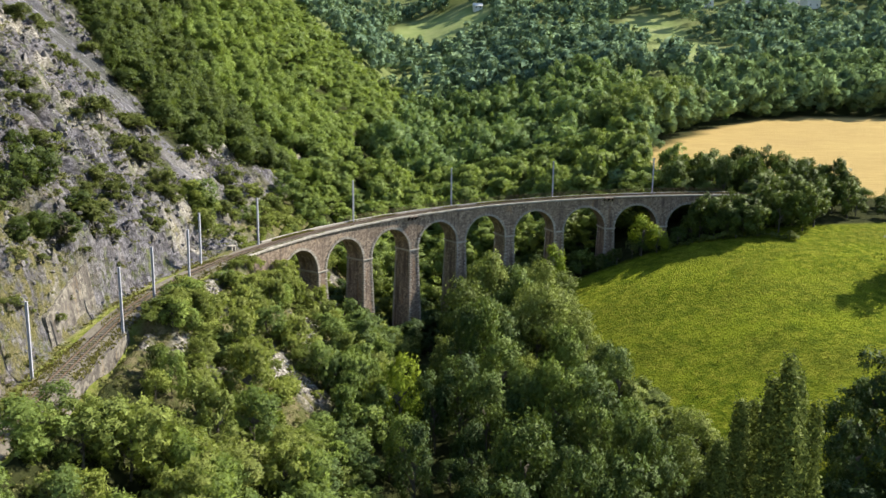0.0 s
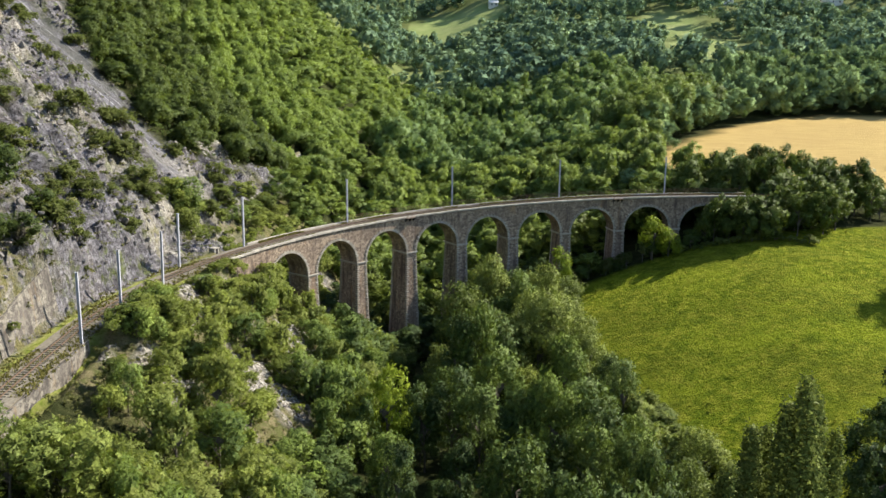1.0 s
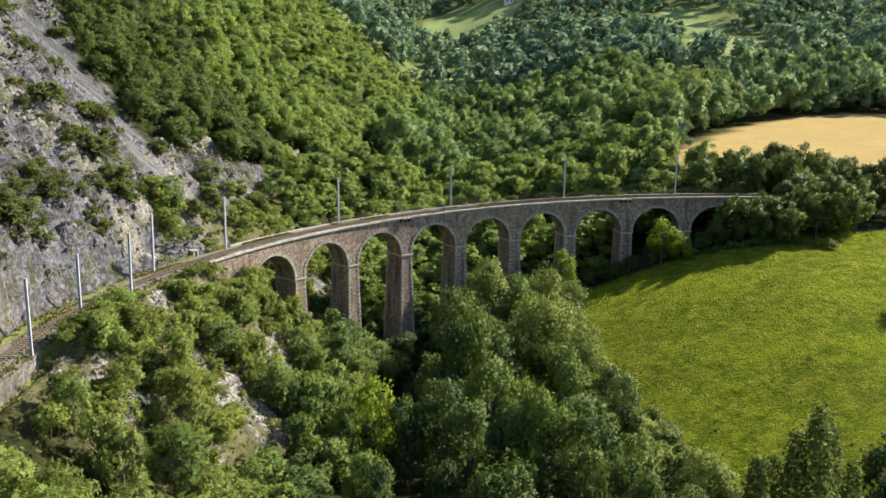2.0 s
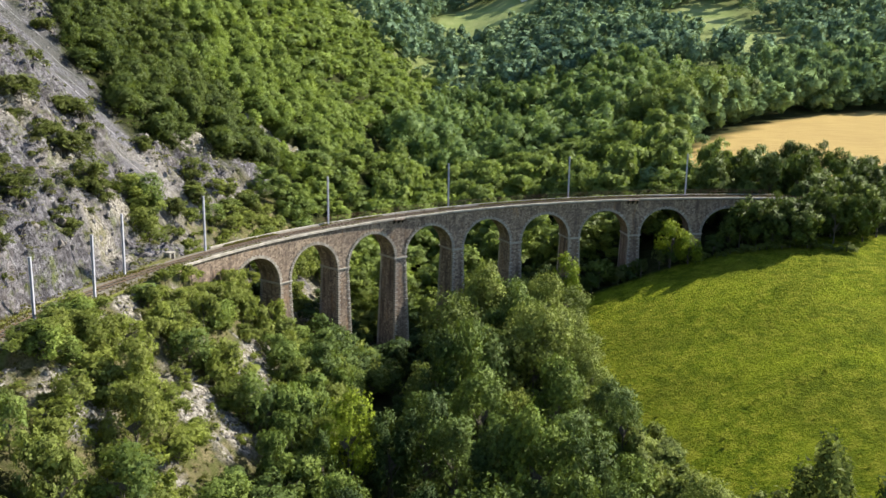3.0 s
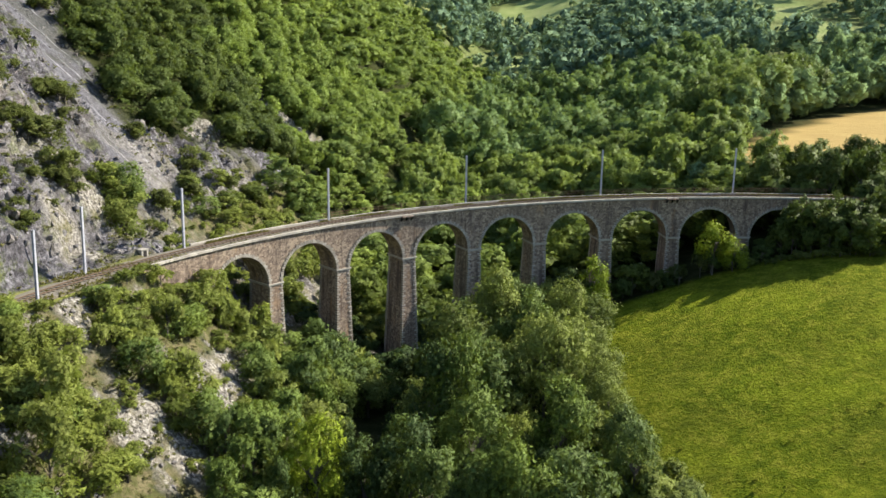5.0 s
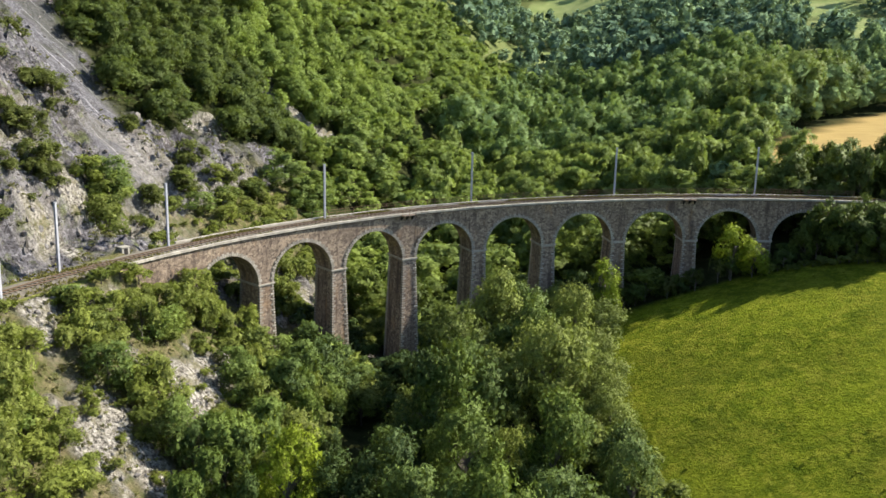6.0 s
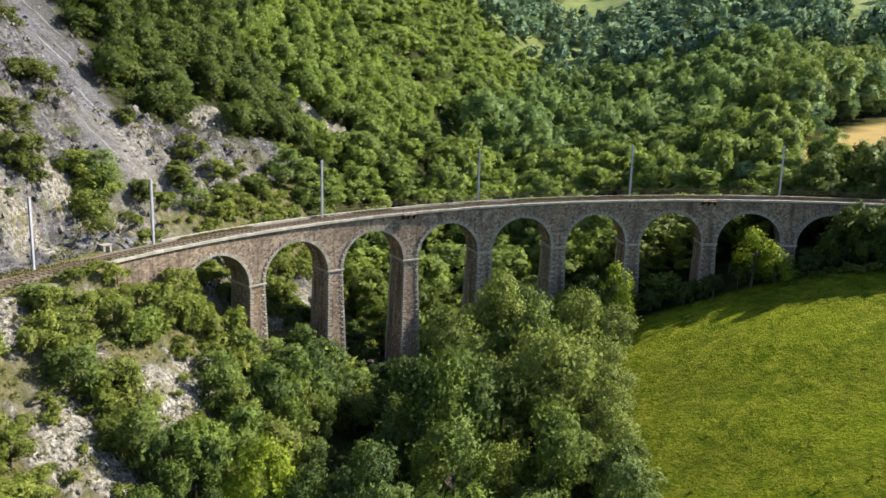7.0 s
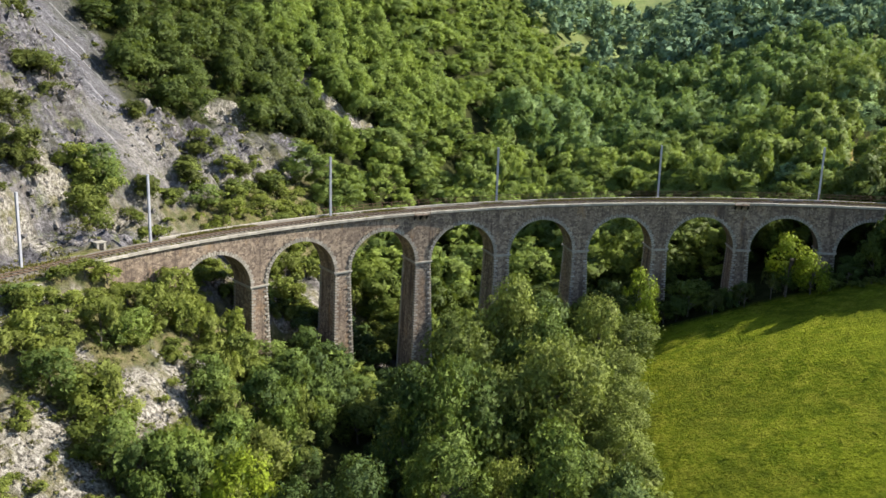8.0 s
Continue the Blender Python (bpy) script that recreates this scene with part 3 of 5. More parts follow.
part("abutment", abutment(S_BEGIN, S_FIRST + (PITCH - SPAN) / 2 - 0.004), viaduct, "rubble masonry abutment with rusty stains")
part("abutment", abutment(S_LAST - (PITCH - SPAN) / 2 + 0.004, S_END), viaduct, "rubble masonry abutment among trees")
part("impost", impost_mesh(S_FIRST, 1.25), viaduct, "projecting pale stone impost")


def arch_stones():
    """The rings of wedge stones round the arches, pale, every second one longer."""
    for k in range(9):
        mid = S_FIRST + (k + 0.5) * PITCH
        ring = part("arch_ring", arch_band(mid), viaduct, "ring of toothed stones round the arch")
        for i in range(43):
            a1, a2 = math.pi * (i + 0.10) / 43, math.pi * (i + 0.90) / 43
            deep = 0.58 if i % 2 else 0.40
            bm = bmesh.new()
            v = []
            for a in (a1, a2):
                for r in (RISE - 0.03, RISE + deep):
                    for o in (-0.11, 0.25):
                        v.append(bm.verts.new(line(mid - r * math.cos(a), o, SPRING + r * math.sin(a))))
            for f in ((0, 1, 3, 2), (4, 6, 7, 5), (0, 4, 5, 1), (2, 3, 7, 6), (0, 2, 6, 4), (1, 5, 7, 3)):
                bm.faces.new([v[j] for j in f])
            part("voussoir", bm_mesh("voussoir", bm, STONE_DRESSED), ring)


def arch_band(mid):
    bm = bmesh.new()
    rows = []
    for i in range(31):
        a = math.pi * i / 30
        rows.append([bm.verts.new(line(mid - r * math.cos(a), o, SPRING + r * math.sin(a))) for r, o in ((RISE - 0.02, -0.03), (RISE + 0.44, -0.03), (RISE + 0.44, 0.2), (RISE - 0.02, 0.2))])
    for p, r in zip(rows, rows[1:]):
        for j in range(4):
            bm.faces.new((p[j], p[(j + 1) % 4], r[(j + 1) % 4], r[j]))
    bm.faces.new(rows[0])
    bm.faces.new(rows[-1][::-1])
    return bm_mesh("arch_ring", bm, JOINT_AND_SHADOW)


arch_stones()
steps = np.arange(S_BEGIN, S_END + 0.1, 1.0)
# string course in a dark colour that paints the shadow line under the coping
part("cornice", sweep("cornice", [(-0.22, -0.46), (-0.22, -0.36), (WIDTH + 0.22, -0.36), (WIDTH + 0.22, -0.46)], steps, JOINT_AND_SHADOW), viaduct, "thin string course, coloured dark as the coping's shadow line")
for o1, o2 in ((-0.32, 0.16), (WIDTH - 0.14, WIDTH + 0.26)):
    n = int((S_END - S_BEGIN) / 1.45)
    for i in range(n):
        a, b = S_BEGIN + 1.45 * i + 0.012, S_BEGIN + 1.45 * (i + 1) - 0.012
        if o1 > 2 and a < -46:
            continue
        t = 0.02 * math.sin(i * 7.3 + o1)
        bm = bmesh.new()
        v = [bm.verts.new(line(s, o, z)) for s in (a, b) for o in (o1, o2) for z in (-0.356, t)]
        for f in ((0, 1, 3, 2), (4, 6, 7, 5), (0, 4, 5, 1), (2, 3, 7, 6), (0, 2, 6, 4), (1, 5, 7, 3)):
            bm.faces.new([v[j] for j in f])
        part("coping_stone", bm_mesh("coping_stone", bm, STONE_COPING, 0.02), viaduct)


def refuge(s):
    """A small platform for track workers on iron brackets, with its railing."""
    bm = bmesh.new()
    for i in range(3):
        u = s - 1.0 + i * 1.0
        v = [bm.verts.new(line(u + w, o, z)) for w in (-0.09, 0.09) for o, z in ((0.0, -0.40), (-1.0, -0.40), (0.0, -1.15))]
        for f in ((0, 1, 2), (3, 5, 4), (0, 3, 4, 1), (1, 4, 5, 2), (2, 5, 3, 0)):
            bm.faces.new([v[j] for j in f])
    bracket = part("refuge", bm_mesh("refuge", bm, DARK), viaduct, "dark iron brackets of a refuge")
    bm = bmesh.new()
    v = [bm.verts.new(line(s + w, o, z)) for w in (-1.15, 1.15) for o in (-0.95, -0.33) for z in (-0.36, -0.2)]
    for f in ((0, 1, 3, 2), (4, 6, 7, 5), (0, 4, 5, 1), (2, 3, 7, 6), (0, 2, 6, 4), (1, 5, 7, 3)):
        bm.faces.new([v[j] for j in f])
    part("platform", bm_mesh("platform", bm, STONE), bracket, "dark stone platform slab")
    bm = bmesh.new()
    for u in (-1.25, 0, 1.25):
        box(bm, (-0.03, 0.03), (-0.03, 0.03), (0, 1.0), Matrix.Translation(line(s + u, -1.0, -0.2)))
    for h in (0.5, 1.0):
        a, b = line(s - 1.25, -1.0, h - 0.2), line(s + 1.25, -1.0, h - 0.2)
        box(bm, (0, (b - a).length), (-0.025, 0.025), (-0.025, 0.025), Matrix.Translation(a) @ (b - a).to_track_quat("X", "Z").to_matrix().to_4x4())
    part("railing", bm_mesh("railing", bm, RUST), bracket, "rusty railing")


refuge(-0.55 * PITCH)
refuge(3.45 * PITCH)

# ---- the permanent way ----
track = thing("railway_track", tuple(line(0, 2.6, -0.5)), "single narrow-gauge railway track on brown ballast with weeds", "railway track")
S_TRACK, T_TRACK = -150.0, 84.0
run = np.arange(S_TRACK, T_TRACK, 1.5)
part("ballast", sweep("ballast", [(0.20, -0.62), (0.20, -0.30), (1.2, -0.24), (2.5, -0.22), (3.8, -0.24), (4.82, -0.26), (4.82, -0.62)], run, BALLAST), track, "brown stone ballast")
for o in (2.0, 3.05):
    part("rail", sweep("rail", [(o - 0.05, -0.14), (o - 0.05, -0.11), (o - 0.02, -0.10), (o - 0.02, -0.04), (o - 0.035, -0.02), (o - 0.035, 0.0), (o + 0.035, 0.0), (o + 0.035, -0.02), (o + 0.02, -0.04), (o + 0.02, -0.10), (o + 0.05, -0.11), (o + 0.05, -0.14)], run, RAIL), track, "rusty steel rail")
bm = bmesh.new()
box(bm, (-0.11, 0.11), (-0.95, 0.95), (-0.12, 0.0))
sleeper = bm_mesh("sleeper", bm, SLEEPER, 0.015)
for i in range(298):
    s = -131 + i * 0.72
    p = line(s, 2.52, -0.13)
    part("sleeper", sleeper, track, "", Matrix.Translation(p) @ Matrix.Rotation(heading(s) + random.uniform(-0.02, 0.02), 4, "Z"))


# ---- railing along the back of the deck ----
def railing():
    fence = thing("parapet_railing", tuple(line(10, 5.1, 0)), "thin rusty railing along the back of the viaduct deck", "railing")
    bm = bmesh.new()
    box(bm, (-0.03, 0.03), (-0.03, 0.03), (-0.02, 0.95))
    post = bm_mesh("post", bm, RUST)
    for i in range(66):
        s = -22 + i * 1.5
        part("post", post, fence, "", Matrix.Translation(line(s, 5.12, 0.0)))
    for h in (0.5, 0.93):
        part("rail", sweep("fence_rail", [(5.09, h - 0.025), (5.09, h + 0.025), (5.15, h + 0.025), (5.15, h - 0.025)], np.arange(-22, 75.6, 1.5), RUST), fence)


railing()


# ---- masts ----
def mast(height):
    """A steel joist post on a concrete foot."""
    m = thing("catenary_mast", (0, 0, 0), "tall grey steel catenary mast beside the track", "mast", "masts along the railway")
    bm = bmesh.new()
    for y in (-0.15, 0.13):
        box(bm, (-0.14, 0.14), (y, y + 0.02), (0, height))
    part("flange", bm_mesh("flange", bm, STEEL), m)
    bm = bmesh.new()
    box(bm, (-0.012, 0.012), (-0.13, 0.13), (0, height))
    part("web", bm_mesh("web", bm, STEEL), m)
    bm = bmesh.new()
    box(bm, (-0.35, 0.35), (-0.35, 0.35), (-1.2, 0.18))
    part("footing", bm_mesh("footing", bm, CONCRETE, 0.03), m, "concrete footing")
    bm = bmesh.new()
    box(bm, (-0.17, 0.17), (-0.18, 0.18), (height, height + 0.03))
    part("cap", bm_mesh("cap", bm, STEEL), m)
    return m


MASTS = ((-117.0, 5.5, 0), (-63.4, 4.7, 0), (-46.8, 4.5, 0), (-20.0, 4.5, 0), (7.5, 5.75, 1), (34.0, 5.75, 1), (59.0, 5.75, 1), (-101.0, -0.1, 0), (-88.9, -0.5, 0), (-76.3, -0.6, 0))
first = mast(9.3)
bm = bmesh.new()
box(bm, (-0.3, 0.3), (-0.62, 0.14), (-0.5, 0.0))
shelf = bm_mesh("bracket", bm, STONE_COPING, 0.03)
for i, (s, o, on_wall) in enumerate(MASTS):
    p = line(s, o, -0.62)
    m = Matrix.Translation(p) @ Matrix.Rotation(heading(s) + math.pi, 4, "Z")
    m = m @ Matrix.Rotation(radians(random.uniform(-0.6, 0.6)), 4, "X") if i else m
    if i == 0:
        first.matrix_basis = m
        one = first
    else:
        one = copy_thing(first, m)
    if on_wall:
        one["label"] = "tall grey steel catenary mast behind the viaduct parapet"
        for c in one.children:
            if c.name.startswith("footing"):
                c.data = shelf
                c["label"] = "stone bracket on the viaduct wall"
                c.matrix_basis = Matrix.Rotation(math.pi, 4, "Z")


def short_post():
    m = thing("short_post", tuple(line(-127.5, 5.4, -0.62)), "short dark steel post beside the track", "post")
    bm = bmesh.new()
    box(bm, (-0.1, 0.1), (-0.1, 0.1), (0, 3.3), Matrix.Translation(line(-127.5, 5.4, -0.62)))
    part("post", bm_mesh("post", bm, STEEL, 0.01), m)


short_post()


# ---- track-side cabinet ----
def cabinet():
    p = line(-53.0, 5.7, -0.45)
    m = Matrix.Translation(p) @ Matrix.Rotation(heading(-53), 4, "Z")
    c = thing("trackside_cabinet", tuple(p), "small pale concrete cabinet beside the track", "cabinet")
    bm = bmesh.new()
    box(bm, (-0.62, 0.62), (-0.5, 0.5), (-0.4, 1.05), m)
    part("body", bm_mesh("body", bm, CONCRETE, 0.03), c)
    bm = bmesh.new()
    box(bm, (-0.72, 0.72), (-0.6, 0.6), (1.05, 1.18), m)
    part("lid", bm_mesh("lid", bm, CONCRETE, 0.03), c)
    bm = bmesh.new()
    box(bm, (-0.3, 0.3), (-0.53, -0.495), (0.05, 0.95), m)
    part("door", bm_mesh("door", bm, DARK), c, "dark door")


cabinet()


# ---- retaining walls of the bench ----
def slab_wall(name, a, b, o, thick, low, high_a, high_b, material, label):
    w = thing(name, tuple(line((a + b) / 2, o, low)), label, "retaining wall")
    bm = bmesh.new()
    rows = []
    n = max(4, int((b - a) / 2))
    for i in range(n + 1):
        s = a + (b - a) * i / n
        h = high_a + (high_b - high_a) * i / n
        if o > 2.6:
            # leaning back against the rock
            lean = 0.16 * (h - low)
            section = ((o, low), (o + lean, h), (o + lean + thick, h), (o + thick, low))
        else:
            lean = 0.05 * (h - low)
            section = ((o, low), (o + lean, h), (o + thick, h), (o + thick, low))
        rows.append([bm.verts.new(line(s, oo, z)) for oo, z in section])
    for p, r in zip(rows, rows[1:]):
        for j in range(4):
            bm.faces.new((p[j], p[(j + 1) % 4], r[(j + 1) % 4], r[j]))
    bm.faces.new(rows[0])
    bm.faces.new(rows[-1][::-1])
    part("wall", bm_mesh("wall", bm, material), w)
    return w


slab_wall("retaining_wall", -106.5, -91.0, 6.9, 1.4, -1.2, 3.6, 6.9, STONE_WALL, "battered grey rubble retaining wall against the rock")
slab_wall("parapet_wall", -126.0, -99.5, -0.62, 0.5, -4.6, -0.25, -0.25, STONE_WALL, "low grey masonry wall under the outer edge of the track")


# ---- trees ----
def unit(v):
    return v / (np.linalg.norm(v, axis=-1, keepdims=True) + 1e-9)


def crown_arrays(rng, leaves, lobes, leaf, kind="round", wide=1.0, big=1.0, loose_leaf=0.33):
    """A crown one metre high and about 0.64 m wide: a few great masses, clumps on the outside of each, and leaf sprays on the clumps.
    Gives corners, leaf tones and normals.
    wide: how much more the crown will be stretched sideways than upwards; clumps and leaves allow for it."""
    fit = np.array((1 / wide, 1 / wide, 1.0))
    heart = np.array((0, 0, 0.5))
    even = fit if kind == "poplar" else fit * wide ** 0.67
    if kind == "poplar":
        # a spindle of steep plumes
        v = (np.arange(lobes) + rng.random(lobes)) / lobes
        a = np.arange(lobes) * 2.4 + rng.random(lobes)
        far = 0.25 * np.sin(np.pi * (0.10 + 0.86 * v ** 0.8)) ** 0.8 * np.sqrt(rng.random(lobes))
        c = np.stack([far * np.cos(a), far * np.sin(a), 0.05 + 0.90 * v], -1)
        r = 0.017 * (0.7 + 0.7 * rng.random(lobes))
        out = unit(np.stack([np.cos(a), np.sin(a), 0.3 + 0 * a], -1))
        mass = np.arange(lobes) % 9
    else:
        n = {"shrub": 5, "grass": 4}.get(kind, max(6, min(13, lobes // 5)))
        k = (np.arange(n) + 0.5) / n
        a = np.arange(n) * 2.4 + rng.random(n) * 1.3
        low = {"shrub": 0.35, "grass": 0.35, "wood": -0.25}.get(kind, -0.72)
        up = 1.0 - (1.0 - low) * k
        flat = np.sqrt(np.clip(1 - up * up, 0, 1))
        mid, tall, side, rad = {"shrub": (0.25, 0.42, 0.25, 0.17), "grass": (0.25, 0.42, 0.25, 0.17), "wood": (0.50, 0.27, 0.20, 0.20)}.get(kind, (0.52, 0.31, 0.195, 0.145))
        shift = rng.uniform(0.75, 1.12, n)
        masses = np.stack([side * shift * flat * np.cos(a), side * shift * flat * np.sin(a), mid + tall * up * rng.uniform(0.85, 1.08, n)], -1)
        mass_r = rad * rng.uniform(0.72, 1.25, n) * big
        mass = rng.choice(n, lobes, p=mass_r**2 / (mass_r**2).sum())
        heart = np.array((0, 0, mid - 0.05))
        away = unit((masses - heart) * (1, 1, 0.8))
        out = unit(rng.normal(size=(lobes, 3)) + 0.75 * away[mass] + (0, 0, 0.35))
        c = masses[mass] + out * even * (mass_r[mass] * rng.uniform(0.40, 0.92, lobes))[:, None]
        r = mass_r[mass] * rng.uniform(0.36, 0.72, lobes)
    pick = rng.choice(lobes, leaves, p=r**2 / (r**2).sum())
    d = unit(rng.normal(size=(leaves, 3)) + 0.45 * out[pick] + (0, 0, 0.3))
    grow = d * (1, 1, 2.4) if kind == "poplar" else d
    reach = 0.45 + 0.68 * rng.random((leaves, 1)) + 0.6 * rng.random((leaves, 1)) ** 6
    p = c[pick] + grow * even * r[pick][:, None] * reach
    p[:, 2] = np.clip(p[:, 2], 0.02, 1.02)
    nrm = unit(0.7 * d + 0.3 * out[pick] + rng.normal(size=(leaves, 3)) * (0.25 + loose_leaf) + (0, 0, 0.15))
    t = unit(np.cross(nrm, rng.normal(size=(leaves, 3))))
    b = np.cross(nrm, t)
    size = 1.22 * leaf * (0.55 + 0.9 * rng.random((leaves, 1)))
    t, b, bend = t * fit * size, b * fit * size, nrm * fit * size * 0.2
    w1, w2 = rng.uniform(0.7, 1.0, (leaves, 1)), rng.uniform(0.7, 1.0, (leaves, 1))
    tri = np.stack([p - t * 0.85 * w1 - b * 0.5, p + t * 0.85 * w2 - b * 0.5 - bend, p + b * w1 + t * rng.uniform(-0.4, 0.4, (leaves, 1)) - bend], 1)
    tone = np.clip(0.02 + 0.24 * rng.random(int(mass.max()) + 1)[mass[pick]] + 0.30 * rng.random(lobes)[pick] + 0.46 * rng.random(leaves), 0, 1)
    face = unit(0.50 * d + 0.40 * out[pick] + 0.40 * unit(p - heart) + rng.normal(size=(leaves, 3)) * 0.36)
    if kind == "wood":
        face = unit(face + (0, 0, 0.2))
    elif kind == "grass":
        face = unit(face * 0.35 + (0, 0, 1.0))
        nrm = face
    face = unit(np.where((face * nrm).sum(1)[:, None] < 0.05, nrm, face))
    return tri.reshape(-1, 3), np.repeat(tone, 3), np.repeat(face, 3, 0)


def crown_mesh(name, rng, leaves, lobes, leaf, material, kind="round", wide=1.0, big=1.0):
    v, tone, face = crown_arrays(rng, leaves, lobes, leaf, kind, wide, big)
    me = mesh_from(name, v, np.arange(len(v)).reshape(-1, 3), material, True)
    shade_by(me, face * (1 / wide, 1 / wide, 1))
    add_attr(me, "leaf", tone)
    add_attr(me, "tree", np.full(len(v), 0.5))
    return me


def trunk_mesh(rng, kind="round", limbs=7, sides=5):
    """A tapered trunk with limbs, for a tree one metre high."""
    bm = bmesh.new()

    stem = []

    def limb(a, b, r1, r2, n=6):
        a, b = Vector(a), Vector(b)
        m = (b - a).to_track_quat("Z", "X").to_matrix()
        rings = [[bm.verts.new(p + m @ Vector((r * math.cos(6.283 * i / n), r * math.sin(6.283 * i / n), 0))) for i in range(n)] for p, r in ((a, r1), (a.lerp(b, 0.5) + Vector(rng.normal(size=3) * 0.006), (r1 + r2) / 2), (b, r2))]
        if stem:
            # the limb grows out of the stem
            grown = rings[0][0]
            rings[0][0] = min(stem, key=lambda v: (v.co - grown.co).length)
            bm.verts.remove(grown)
        else:
            stem.extend(rings[0] + rings[1] + rings[2])
        for p, q in zip(rings, rings[1:]):
            for i in range(n):
                bm.faces.new((p[i], p[(i + 1) % n], q[(i + 1) % n], q[i]))
        bm.faces.new(rings[-1])

    top = 0.7 if kind == "poplar" else 0.6
    limb((0, 0, -0.04), (rng.normal() * 0.012, rng.normal() * 0.012, top), 0.018, 0.006, sides)
    for i in range(limbs):
        z, a = 0.22 + 0.055 * i, i * 2.4 + rng.random()
        reach = 0.09 if kind == "poplar" else 0.2
        limb((0, 0, z), (reach * math.cos(a), reach * math.sin(a), z + 0.2), 0.008, 0.002, sides - 1)
    return bm_mesh("trunk", bm, BARK)


rng = np.random.default_rng(7)


def tree_kind(name, label, category, group, leaves, lobes, leaf, material, kind="round", wide=1.0, big=1.0):
    """A tree of unit height at the origin: an Empty with its trunk and its crown."""
    t = thing(name, (0, 0, 0), label, category, group)
    part("trunk", trunk_mesh(rng, kind, 4 if kind == "shrub" else 6, 4 if kind == "shrub" else 5), t, "grey-brown tapered trunk with limbs")
    part("crown", crown_mesh("crown", rng, leaves, lobes, leaf, material, kind, wide, big), t)
    return t


GROUP = "broadleaf trees in the valley"
BROAD = [tree_kind("broadleaf_tree", "tall broadleaf tree with a dense mid-green crown", "tree", GROUP, 3800, 70 + 6 * i, 0.0205, LEAF) for i in range(6)]
ALDERS = [tree_kind("alder", "tall dark green alder in the valley bottom, shade painted into its colour", "tree", "alders in the valley", 3400, 70, 0.0215, LEAF_ALDER_SHADE) for i in range(3)]
SHRUBS = [tree_kind("shrub", "low grey-green shrub rooted on the rocky slope", "shrub", "shrubs on the limestone slope", 620, 26, 0.074, LEAF_CLIFF, "shrub", 1.95) for i in range(5)]
SMALL = [tree_kind("small_tree", "small light green tree on the slope below the railway", "tree", "small trees below the railway", 1500, 44, 0.046, (LEAF_SHRUB, LEAF_STREAM, LEAF_WILLOW, LEAF_SHRUB)[i], "round", 1.25, 1.3) for i in range(4)]
SCRUB = [tree_kind("bush", "rounded grey-green bush among pale rocks", "bush", "bushes below the railway", 700, 26, 0.074, LEAF_SHRUB, "shrub", 1.75) for i in range(3)]
LOW = [tree_kind("low_tree", "small mid-green tree low on the wooded slope", "tree", "small trees low on the slope", 1300, 40, 0.046, LEAF, "round", 1.25, 1.25) for i in range(3)]
# the low tree again in a darker leaf, which paints in the arches' shade
SHADED = [tree_kind("shaded_tree", "small tree under the arches, shade painted into its dark green leaves", "tree", "small trees under the arches", 1000, 36, 0.050, LEAF_ALDER_SHADE, "round", 1.3, 1.2) for i in range(2)]
WILLOWS = [tree_kind("willow", "tall grey-green willow with a dense rounded crown", "tree", "willows by the stream", 5200, 110, 0.0170, LEAF_WILLOW) for i in range(3)]
OAKS = [tree_kind("scrub_oak", "low dark olive-green oak at the foot of the limestone slope", "tree", "scrub oaks by the line", 1300, 36, 0.050, LEAF_DARK, "round", 1.4) for i in range(2)]
GROVE = [tree_kind("large_tree", "large rounded broadleaf tree beside the wheat field", "tree", "grove beside the wheat field", 3600, 80, 0.029, LEAF_STREAM, "round", 1.15) for i in range(2)]
HEDGE = [tree_kind("hedge_tree", "dark green broadleaf tree in the hedge beside the meadow", "tree", "trees of the hedge", 1800, 44, 0.036, LEAF_HEDGE_AND_SHADE) for i in range(3)]
BRIGHT = [tree_kind("young_tree", "young tree with bright yellow-green leaves", "tree", "bright young trees", 3000, 46, 0.021, LEAF_BRIGHT) for i in range(2)]
POPLARS = [tree_kind("poplar", "tall narrow columnar poplar with dark green leaves", "tree", "poplars at the meadow", 9000, 150, 0.0058, LEAF_POPLAR, "poplar", 0.20) for i in range(3)]
used = set()


def bare(x, y):
    """The open rock of the gully below the line, and the ground before it."""
    return -40 < x < -15 and abs(x + 31.6) > 1.6 and np.interp(x, [-40, -18], [-4.5, -8.0]) < y - float(np.interp(x, [-40, -35, -30, -26, -20], [142.3, 141.1, 138.0, 136.8, 135.4])) < 2.6


def plant(kinds, x, y, height, width, sink=0.3):
    """A tree of that height and crown width, standing on the land."""
    if bare(x, y) and height > 2.5:
        return None
    n = random.randrange(len(kinds))
    t = kinds[n]
    z = float(land(x, y)) - sink
    m = Matrix.Translation((x, y, z)) @ Matrix.Rotation(random.uniform(0, 6.283), 4, "Z") @ Matrix.Rotation(random.gauss(0, 0.03), 4, "X") @ Matrix.Diagonal((width / 0.64, width / 0.64, height, 1))
    if t not in used:
        used.add(t)
        t.matrix_basis = m
        return t
    return copy_thing(t, m @ Matrix.Diagonal((*[1 / v for v in t.scale], 1)))


def clear(x, y, room=2.0):
    """Whether a tree may stand there: off the line, the viaduct, the fields and the meadow."""
    q = zones(np.array([x]), np.array([y]))
    s, o = float(q["s"][0]), float(q["o"][0])
    if -2.2 - room < o < 6.2 + room and -160 < s < 92:
        return False
    return q["meadow"][0] < 0.25 and q["wheat"][0] < 0.2 and q["pasture"][0] < 0.2


